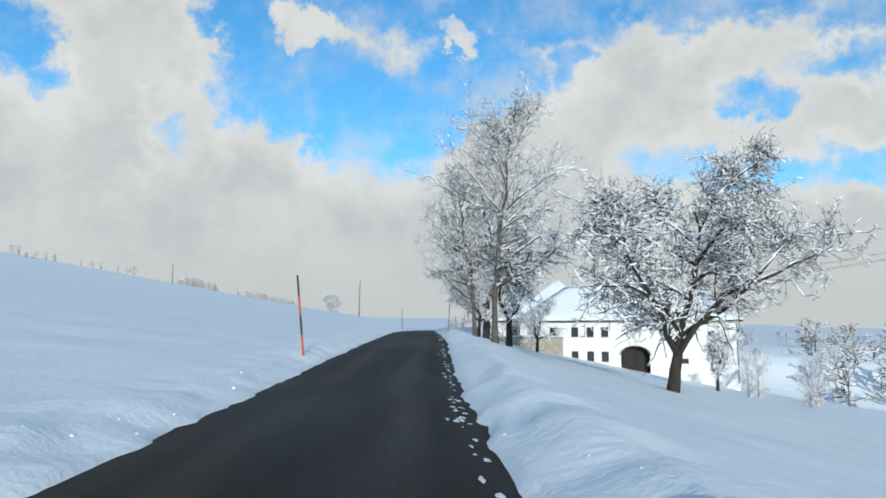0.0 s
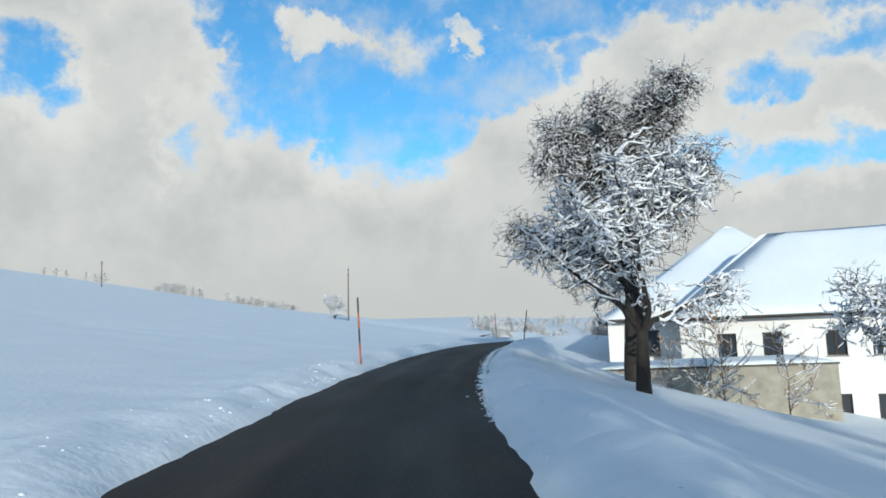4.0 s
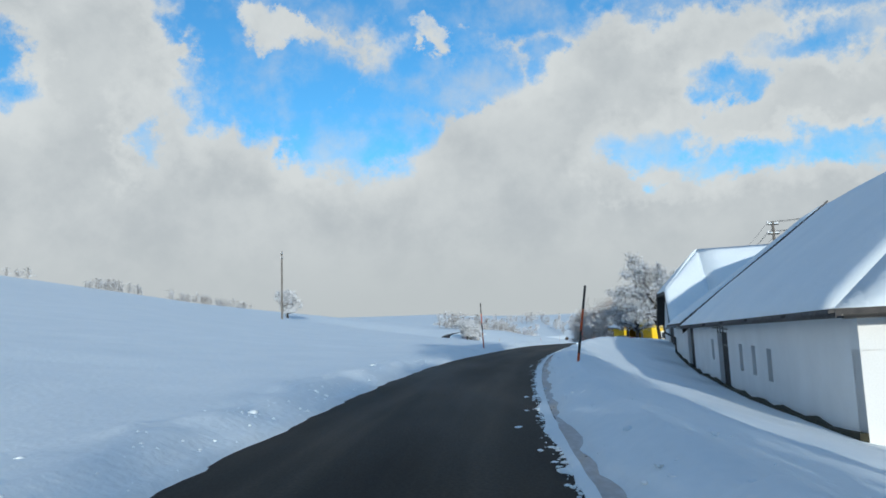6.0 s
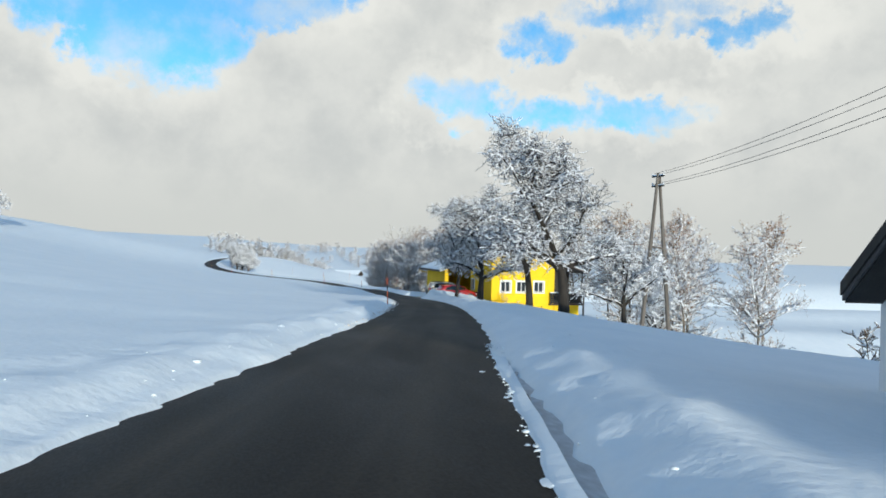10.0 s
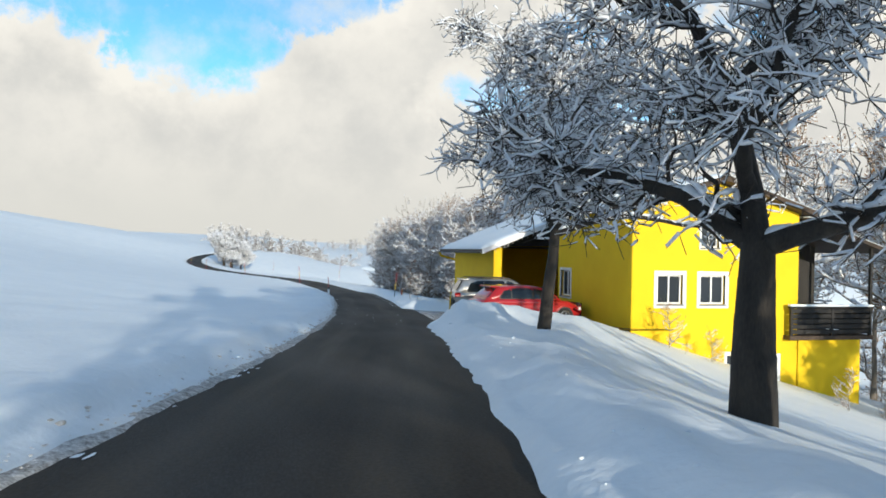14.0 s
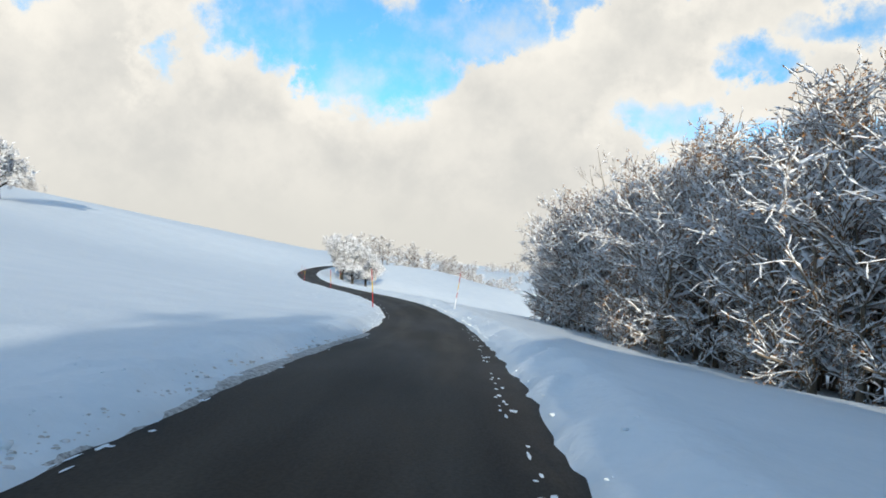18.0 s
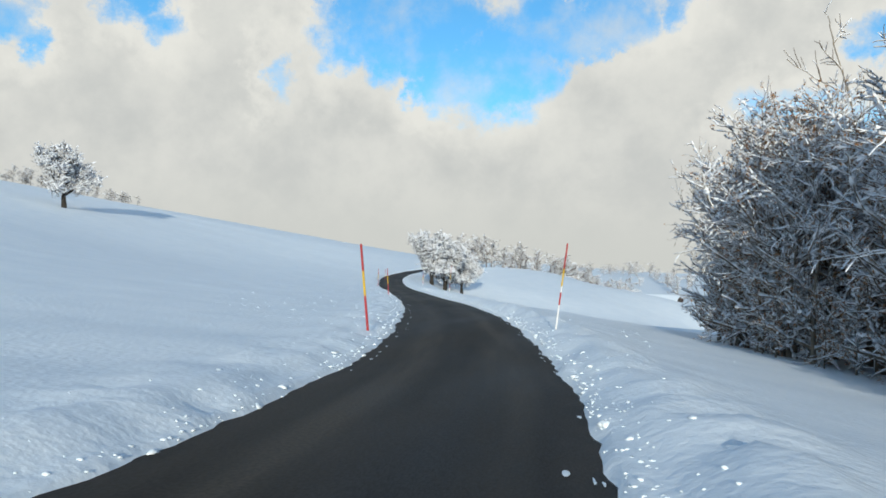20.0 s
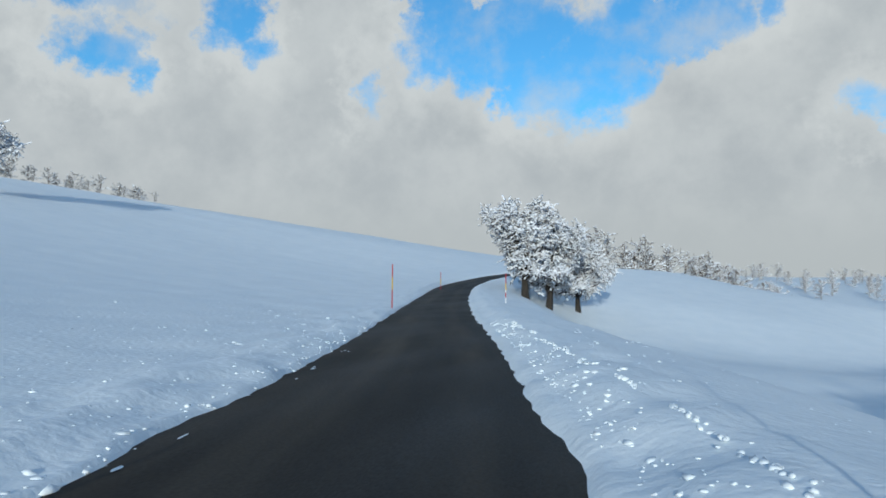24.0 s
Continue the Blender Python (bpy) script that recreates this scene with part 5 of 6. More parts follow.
star = bmesh.new()
for k in range(5):
    t = math.radians(90 + 72 * k)
    prism([(5.35 + 0.05 * math.cos(t + 0.63), -0.02, -3.42 + 0.05 * math.sin(t + 0.63)), (5.35 + 0.13 * math.cos(t), -0.02, -3.42 + 0.13 * math.sin(t)), (5.35 + 0.05 * math.cos(t - 0.63), -0.02, -3.42 + 0.05 * math.sin(t - 0.63)), (5.35, -0.02, -3.42)], (0, 0.015, 0), star)
part("door_star", star, M_BROWNWOOD, house, "dark star ornament above the door")
ww = new("west_wall")
ww.parent = house
ww.matrix_basis = pose(0.0, 6.5, 0, 0, 0, -90)
wh = [(0.32, 1.28, -2.0, -0.92)]
part("wall_face", wall_panel(0.0, 6.1, -7.5, 1.4, 0.38, wh), M_YELLOW, ww)
window_unit(ww, *wh[0], depth=0.1, surround=0.1)
part("wall_base", boxed(0.0, 6.1, -0.03, 0.0, -4.2, -2.95), M_PLINTH, ww)
part("east_wall", boxed(6.3, 6.7, 0.4, 16, -7.5, 1.4), M_YELLOW, house)
part("rear_wall", boxed(0.4, 6.3, 15.6, 16, -7.5, 0.6), M_YELLOW, house)
part("inner_wall", boxed(2.2, 6.3, 6.1, 6.5, -7.5, 1.4), M_YELLOW, house)
ext = new("extension")
ext.parent = house
part("extension_wall", box(box(boxed(6.72, 9.45, -0.05, 0.3, -7.5, -3.2), 9.15, 9.45, 0.3, 6, -7.5, -3.2), 6.72, 9.45, 5.7, 6, -7.5, -3.2), M_YELLOW, ext)
part("terrace_slab", boxed(6.1, 9.75, -0.35, 6.2, -3.2, -3.05, 0.02), M_BROWNWOOD, ext)
bal = new("balcony")
bal.parent = house
for x in (6.2, 7.95, 9.65):
    part("balcony_post", boxed(x - 0.05, x + 0.05, -0.33, -0.23, -3.05, -2.05 if x < 9.5 else 0.2), M_DARKWOOD, bal)
part("handrail", boxed(6.1, 9.75, -0.36, -0.2, -2.05, -1.98, 0.015), M_DARKWOOD, bal)
part("rail_snow", boxed(6.1, 9.75, -0.36, -0.2, -1.98, -1.9, 0.03), M_SNOW, bal)
for k in range(5):
    part("balcony_board", boxed(6.15, 9.7, -0.31, -0.28, -2.98 + k * 0.19, -2.83 + k * 0.19), M_DARKWOOD, bal)
part("balcony_side", boxed(9.66, 9.7, -0.2, 6.0, -3.0, -2.05), M_DARKWOOD, bal)
roof = new("roof")
roof.parent = house
o = 0.45
for sgn in (-1, 1):
    ea, ri = 3.35 + sgn * (3.35 + o), 3.35
    zz = 1.4 - o * 0.3
    far = 16.6 if sgn > 0 else 5.4
    q = [(ea, -o, zz), (ri, -o, 2.42), (ri, far, 2.42), (ea, far, zz)]
    part("roof_face", slab([(x, y, z + 0.22) for x, y, z in q], 0.2), M_BROWNWOOD, roof)
    snow_sheet([(x, y, z + 0.23) for x, y, z in (q if sgn > 0 else q[::-1])], 0.22, "roof_snow", roof, 16)
pr = [(6.8, -0.5, 1.25), (10.3, -0.5, 0.15), (10.3, 6.4, 0.15), (6.8, 6.4, 1.25)]
part("terrace_roof", slab(pr, 0.14), M_BROWNWOOD, roof)
snow_sheet([(x, y, z + 0.01) for x, y, z in pr], 0.2, "roof_snow", roof)
part("terrace_wall", boxed(6.9, 9.6, 2.5, 2.7, -3.05, 0.6), M_DARKWOOD, house)
part("antenna", box(box(boxed(1.48, 1.52, 4.98, 5.02, 1.8, 3.4), 1.1, 1.9, 4.99, 5.01, 3.1, 3.13), 1.2, 1.8, 4.99, 5.01, 2.8, 2.83), M_DARKMETAL, house)
part("downpipe", bent_pipe([(-0.55, -0.12, 1.05), (-0.1, -0.1, 0.8), (-0.08, -0.08, -3.0)], 0.05), M_YELLOW, house)

# --- the carport wing ---
cp = thing("carport", pose(32.5, 199.5, 0, 0, 0, -4.3), "yellow carport wing with a snowy lean-to roof and dark soffit", "carport")
out = new("outer_wall")
out.parent = cp
out.matrix_basis = pose(0.0, 9.7, 0, 0, 0, -90)
part("wall_face", wall_panel(0, 9.7, -2.72, 0.25, 0.4, []), M_YELLOW, out)
part("wall_base", boxed(0.01, 9.69, 0.03, 0.37, -4.4, -2.72), M_PLINTH, out)
part("pier", boxed(0.0, 0.55, 0.002, 0.36, 0.05, 0.42), M_YELLOW, cp)
part("back_wall", wall_panel(0.4, 5.2, -4.2, 0.15, 0.3, [(2.6, 4.5, -4.2, -0.95)]), M_YELLOW, cp).matrix_basis = pose(0, 6.0, 0)
part("garage_door", boxed(2.62, 4.48, 6.1, 6.16, -4.2, -0.97), M_DARKWOOD, cp)
part("north_wall", prism([(0.4, 8.8, -4.2), (5.2, 8.8, -4.2), (5.2, 8.8, 1.85), (0.4, 8.8, 0.1)], (0, 0.38, 0)), M_YELLOW, cp)
roof = new("roof")
roof.parent = cp
q = [(-0.88, -1.4, -0.12), (5.2, -1.4, 2.4), (5.2, 10.1, 2.4), (-0.88, 10.1, -0.12)]
part("roof_face", slab(q, 0.18), M_BROWNWOOD, roof)
snow_sheet([(x, y, z + 0.01) for x, y, z in q], 0.2, "roof_snow", roof, 24, 0.03)
part("fascia", prism([(-0.88, -1.43, -0.1), (5.2, -1.43, 2.42), (5.2, -1.43, 2.2), (-0.88, -1.43, -0.32)], (0, 0.03, 0)), M_WPAINT, roof, "pale painted verge board")
part("gable_cladding", prism([(0.3, -0.05, 0.1), (5.2, -0.05, 2.1), (5.2, -0.05, 0.15), (0.3, -0.05, 0.05)], (0, 0.05, 0)), M_DARKWOOD, roof)
part("ceiling_board", boxed(0.3, 6, 0.0, 6.0, 0.0, 0.05), M_DARKWOOD, roof)
gutter(cp, (-0.96, -1.4, -0.2), (-0.96, 10.1, -0.22), 0.08)
part("downpipe", bent_pipe([(-0.93, 9.98, -0.3), (-0.85, 9.95, -0.5), (0.06, 9.80, -0.74), (0.14, 9.80, -0.9), (0.14, 9.80, -3.6)], 0.06), M_YELLOW, cp)
part("roof_vent", boxed(2.6, 2.75, 4.6, 4.75, 1.4, 1.85), M_DARKMETAL, cp)
for k in range(26):
    x = -0.75 + k * 0.22 + 0.05 * math.sin(k * 7)
    h = 0.05 + 0.12 * abs(math.sin(k * 2.7))
    zt = -0.34 + (x + 0.88) * 0.414
    part("icicle", tubed((x, -1.42, zt), (x, -1.42, zt - h), 0.013, 0.001, 5), M_CLEARLAMP, roof)

# --- garden wall in front of the barn ---
gw = thing("garden_wall", pose(3.4, 79.4, 0, 0, 0, -8), "low weathered plaster garden wall with snow on its coping", "wall")
part("wall_body", boxed(0, 9.5, 0, 0.35, -2.5, 0.12), M_STONE, gw)
part("coping", boxed(-0.05, 9.55, -0.05, 0.4, 0.12, 0.2, 0.015), M_DARKMETAL, gw)
snow_sheet([(-0.05, -0.05, 0.2), (9.55, -0.05, 0.2), (9.55, 2.6, 0.22), (-0.05, 2.6, 0.22)], 0.16, "snow_cap", gw)

# --- a made-up log stack where a low dark building stands in the meadow ---
sx, sy = 33.5, 57.5
stack = thing("building_stand_in", pose(sx, sy, min(land_at(sx + 3 * k, sy + 0.3 * k) for k in range(4)) - 0.1, 0, 0, 6), "low dark snow-topped building, stood in for by stacked logs", "timber stack")
for row in range(4):
    for k in range(5 - row):
        y0, z0 = 0.34 * k + 0.17 * row, 0.17 + 0.29 * row
        part("log", tubed((-0.1 * (k % 2), y0, z0), (9.0 + 0.15 * (row % 2), y0, z0), 0.17, 0.16, 10), M_DARKWOOD, stack)
snow_sheet([(-0.1, -0.1, 1.0), (9.1, -0.1, 1.0), (9.1, 1.45, 1.22), (-0.1, 1.45, 1.22)], 0.3, "snow_cap", stack)

# ---- poles and markers ----


def snow_pole(x, y, z0, z1, lean=(0, 0), bands=(), r=0.026, name="snow_pole", label="", group="snow poles"):
    """A marker pole: bands is a list of (share of the length from the top, material)."""
    zb = min(z0, land_at(x, y)) - 0.3
    ob = thing(name, pose(x, y, zb), label, "snow pole", group)
    h, top = z1 - zb, Vector((lean[0], lean[1], z1 - zb))
    tip = top
    done = 0.0
    for share, mt in bands:
        nxt = done + share * (z1 - z0) / h
        if (share, mt) == bands[-1]:
            nxt = 1.0
        a, b = top * (1 - done), top * (1 - nxt)
        part("band", tubed(b, a, r * (1 + 0.15 * nxt), r * (1 + 0.15 * done), 10), mt, ob)
        done = nxt
    bm = bmesh.new()
    bmesh.ops.create_uvsphere(bm, u_segments=10, v_segments=6, radius=r * 1.03, matrix=Matrix.Translation(tip))
    part("pole_tip", bm, bands[0][1], ob)
    return ob


BO = ((0.265, M_BLACK), (0.25, M_ORANGE), (0.265, M_BLACK), (0.22, M_ORANGE))
RY = ((0.34, M_RED), (0.33, M_YPAINT), (0.33, M_RED))
RYW = ((0.32, M_RED), (0.22, M_YPAINT), (0.08, M_WPAINT), (0.16, M_RED), (0.22, M_WPAINT))
BLK = "black and orange banded snow pole in the road bank"
snow_pole(-3.60, 18.97, 0.65, 2.6, (-0.20, -0.1), BO, label=BLK)
snow_pole(0.3, 42.8, 0.95, 2.61, (0.08, 0), BO, 0.022, label=BLK)
snow_pole(-4.07, 72.74, 1.33, 3.09, (-0.04, 0), BO, label=BLK)
snow_pole(1.84, 110.8, 1.22, 3.03, (-0.05, 0), BO, label=BLK)
snow_pole(2.42, 92.2, 0.97, 2.83, (0.32, -0.15), BO, 0.027, label="black and orange banded snow pole leaning towards the barn")
snow_pole(16.66, 158.0, -0.53, 0.74, (-0.12, -0.1), BO, 0.024, label=BLK)
snow_pole(26.27, 250.5, -4.05, -2.29, (-0.2, -0.25), RY, 0.026, label="red and yellow banded snow pole leaning in the bank")
snow_pole(30.58, 251.1, -3.96, -2.12, (0.25, -0.1), RYW, 0.019, label="red, yellow and white banded snow pole leaning over the bank")
snow_pole(19.58, 284.6, -4.43, -2.75, (-0.12, -0.2), RY, 0.028, label="red and yellow banded snow pole leaning in the bank")
snow_pole(23.85, 285, -4.47, -2.37, (0.12, 0), RYW, 0.014, label="red, yellow and white banded snow pole leaning over the bank")
snow_pole(11.6, 316.5, -4.57, -2.77, (0, 0), RY, 0.026, label="red and yellow banded snow pole in the bank")
snow_pole(6.3, 345, -4.50, -2.80, (0, 0), RY, 0.026, label="red and yellow banded snow pole in the bank")
snow_pole(16, 322, -4.72, -3.12, (0, 0), RYW, 0.026, label="red, yellow and white banded snow pole over the bank")
thin = ((1.0, M_DARKMETAL),)
snow_pole(30.25, 213.2, -3.36, -1.72, (0.16, -0.05), ((0.34, M_RED), (0.3, M_YPAINT), (0.36, M_BLACK)), 0.017, label="thin red, yellow and black snow pole leaning in the bank")
snow_pole(30.1, 207.5, -3.2, -2.42, (0.06, 0), thin, 0.009, "fence_rod", "thin dark metal rod stuck in the snow", "fence rods")
snow_pole(29.98, 204.8, -3.1, -2.42, (0.05, 0), thin, 0.009, "fence_rod", "thin dark metal rod stuck in the snow", "fence rods")
snow_pole(27.45, 188.46, -2.15, -1.5, (0.06, 0), ((1.0, M_YPAINT),), 0.02, "marker_rod", "short yellow marker rod in the snow heap", "marker rods")
om = thing("marker_board", pose(30.62, 212.45, -3.6, 0, 0, 20), "narrow orange marker board on a yellow rod", "marker")
part("board", boxed(-0.045, 0.045, -0.01, 0.01, 0.25, 0.85, 0.004), M_ORANGE, om)
part("rod", tubed((0.06, 0.02, 0), (0.06, 0.02, 0.82), 0.012, 0.012), M_YPAINT, om)
de = thing("delineator_post", pose(26.26, 215.5, -3.75), "white roadside delineator post with black band and red rod", "delineator")
part("post", boxed(-0.06, 0.06, -0.04, 0.04, 0.0, 0.82, 0.02), M_WPAINT, de)
part("black_band", boxed(-0.063, 0.063, -0.043, 0.043, 0.82, 0.95, 0.02), M_BLACK, de)
part("red_rod", tubed((0, 0, 0.9), (-0.05, 0, 1.62), 0.022, 0.02), M_RED, de)


def utility_pole(name, legs, top, arms, label):
    """A wooden pole: legs are base points, arms (height under the top, half length, heading)."""
    bx, by, bz = legs[0]
    ob = thing(name, pose(bx, by, bz), label, "utility pole", "power poles")
    t = Vector(top) - Vector(legs[0])
    for k, leg in enumerate(legs):
        off = Vector(leg) - Vector(legs[0])
        tt = t + (Vector((0.12 * k, 0.05 * k, -0.1 * k)))
        part("pole_shaft", tubed(off + Vector((0, 0, -0.5)), tt, 0.14, 0.09, 10), M_POLEWOOD, ob)
    if len(legs) > 1:
        a, b = Vector((0, 0, 0)).lerp(t, 0.55), (Vector(legs[1]) - Vector(legs[0])).lerp(t, 0.55)
        part("cross_brace", tubed(a, b, 0.06, 0.06), M_POLEWOOD, ob)
    for drop, half, head in arms:
        w = Vector((math.cos(radians(head)), math.sin(radians(head)), 0)) * half
        c = t - Vector((0, 0, drop))
        arm = part("cross_arm", tubed(c - w, c + w, 0.055, 0.055, 6), M_DARKWOOD, ob)
        for s in (-0.92, 0.92):
            p = c + w * s
            part("insulator", tubed(p + Vector((0, 0, 0.04)), p + Vector((0, 0, 0.22)), 0.06, 0.045, 8), M_WPAINT, arm)
        part("arm_snow", tubed(c - w * 0.9 + Vector((0, 0, 0.06)), c + w * 0.9 + Vector((0, 0, 0.06)), 0.05, 0.05, 6), M_SNOW, arm)
    return ob


utility_pole("utility_pole", [(-20.0, 172.9, land_at(-20, 172.9))], (-19.8, 172.9, 12.8), [(0.3, 0.35, 80), (0.9, 0.3, 80)], "grey wooden power pole standing in the snow field")
utility_pole("utility_pole", [(-72.2, 193.0, land_at(-72.2, 193.0))], (-72.3, 193.3, 18.2), [(0.4, 0.5, 80)], "distant grey wooden power pole on the slope")
utility_pole("utility_pole", [(23.2, 124.9, -3.0)], (23.2, 124.9, 8.0), [(0.2, 0.42, 10), (0.85, 0.42, 10)], "power pole with two snowy cross arms behind the barns")
utility_pole("utility_pole", [(33.5, 161.9, land_at(33.5, 161.9)), (35.4, 161.6, land_at(35.4, 161.6))], (34.2, 161.5, 7.0), [(0.2, 0.5, 100), (0.8, 0.5, 100)], "two-legged wooden power pole beside the orchard")

# ---- cars ----


def loft(stations, closed=True):
    """A skin over cross sections of equal length, capped at both ends."""
    bm = bmesh.new()
    rows = [[bm.verts.new(p) for p in st] for st in stations]
    n = len(rows[0])
    for a, b in zip(rows[:-1], rows[1:]):
        for i in range(n if closed else n - 1):
            bm.faces.new((a[i], a[(i + 1) % n], b[(i + 1) % n], b[i]))
    bm.faces.new(rows[0][::-1])
    bm.faces.new(rows[-1])
    bmesh.ops.recalc_face_normals(bm, faces=bm.faces)
    return bm


def car_section(x, w, zb, zt, tuck=0.06):
    half = [(w * 0.72, zb), (w - 0.10, zb + 0.02), (w - 0.035, zb + 0.10), (w - 0.008, zb + 0.24), (w, zb + 0.40), (w - 0.004, zt - 0.26), (w - 0.012, zt - 0.17), (w + 0.002, zt - 0.13), (w - 0.02, zt - 0.06), (w - tuck, zt)]
    return [Vector((x, y, z)) for y, z in half] + [Vector((x, -y, z)) for y, z in half[::-1]]


def cabin_half(wb, wt, zb, zt):
    return [(wb, zb), (wb - (wb - wt) * 0.28, zb + (zt - zb) * 0.40), (wb - (wb - wt) * 0.62, zb + (zt - zb) * 0.74), (wt + 0.01, zt - 0.07), (wt - 0.05, zt - 0.02), (wt - 0.16, zt), (wt * 0.4, zt + 0.012)]


def cabin_section(x, wb, wt, zb, zt):
    half = cabin_half(wb, wt, zb, zt)
    return [Vector((x, y, z)) for y, z in half] + [Vector((x, -y, z)) for y, z in half[::-1]]


def cabin_side(stations, x, z):
    """Half width of the cabin at x and height z."""
    for p, q in zip(stations[:-1], stations[1:]):
        if p[0] <= x <= q[0]:
            f = (x - p[0]) / (q[0] - p[0])
            half = cabin_half(*(a + (b - a) * f for a, b in zip(p[1:], q[1:])))
            for (ya, za), (yb, zb) in zip(half[:-1], half[1:]):
                if za <= z <= zb:
                    return ya + (yb - ya) * (z - za) / max(zb - za, 1e-6)
            return half[-1][0] if z > half[-1][1] else half[0][0]
    return stations[0][1]


def side_pane(stations, outline, sgn, proud):
    """A pane on the side of the cabin, cut finely enough to follow its curve."""
    bm = bmesh.new()
    (x0, x1, z0), tops = outline[0], outline[1]
    n, m, grid = 12, 5, []
    for i in range(n + 1):
        x = x0 + (x1 - x0) * i / n
        zt = np.interp(x, [t[0] for t in tops], [t[1] for t in tops])
        col = []
        for j in range(m + 1):
            z = z0 + (float(zt) - z0) * j / m
            y = cabin_side(stations, x, z) + proud
            col.append((bm.verts.new((x, sgn * y, z)), bm.verts.new((x, sgn * (y - 0.02), z))))
        grid.append(col)
    for i in range(n):
        for j in range(m):
            for k in (0, 1):
                bm.faces.new((grid[i][j][k], grid[i + 1][j][k], grid[i + 1][j + 1][k], grid[i][j + 1][k]))
    for i in range(n):
        for j in (0, m):
            bm.faces.new((grid[i][j][0], grid[i + 1][j][0], grid[i + 1][j][1], grid[i][j][1]))
    for j in range(m):
        for i in (0, n):
            bm.faces.new((grid[i][j][0], grid[i][j + 1][0], grid[i][j + 1][1], grid[i][j][1]))
    bmesh.ops.recalc_face_normals(bm, faces=bm.faces)
    return bm


def wheel(parent, x, y, r, spokes):
    w = new("wheel")
    w.parent = parent
    sgn = 1 if y > 0 else -1
    w.matrix_basis = pose(x, y, r, 90, 0, 0)
    bm = bmesh.new()
    prof = [(r * 0.66, -0.11), (r * 0.93, -0.115), (r, -0.08), (r, 0.08), (r * 0.93, 0.115), (r * 0.66, 0.11)]
    rings = [[bm.verts.new((p * math.cos(t), p * math.sin(t), h)) for p, h in prof] for t in (2 * math.pi * i / 28 for i in range(28))]
    for a, b in zip(rings, rings[1:] + rings[:1]):
        for i in range(len(prof)):
            bm.faces.new((a[i], a[(i + 1) % 6], b[(i + 1) % 6], b[i]))
    bmesh.ops.recalc_face_normals(bm, faces=bm.faces)
    tyre = part("tyre", bm, M_TYRE, w)
    bm = bmesh.new()
    f = -sgn * 0.10
    for i in range(spokes):
        t = 2 * math.pi * i / spokes
        tube(bm, (0.05 * math.cos(t), 0.05 * math.sin(t), f), (r * 0.64 * math.cos(t), r * 0.64 * math.sin(t), f), 0.022, 0.016, 5)
    bmesh.ops.create_cone(bm, cap_ends=True, segments=20, radius1=0.07, radius2=0.06, depth=0.04, matrix=Matrix.Translation((0, 0, f)))
    for i in range(28):
        a, b = 2 * math.pi * i / 28, 2 * math.pi * (i + 1) / 28
        tube(bm, (r * 0.65 * math.cos(a), r * 0.65 * math.sin(a), f), (r * 0.65 * math.cos(b), r * 0.65 * math.sin(b), f), 0.028, 0.028, 5)
    part("rim", bm, M_RIM, w)
    part("brake_disc", tubed((0, 0, -0.03), (0, 0, 0.03), r * 0.6, r * 0.6, 20), M_BLACK, w)
    return tyre


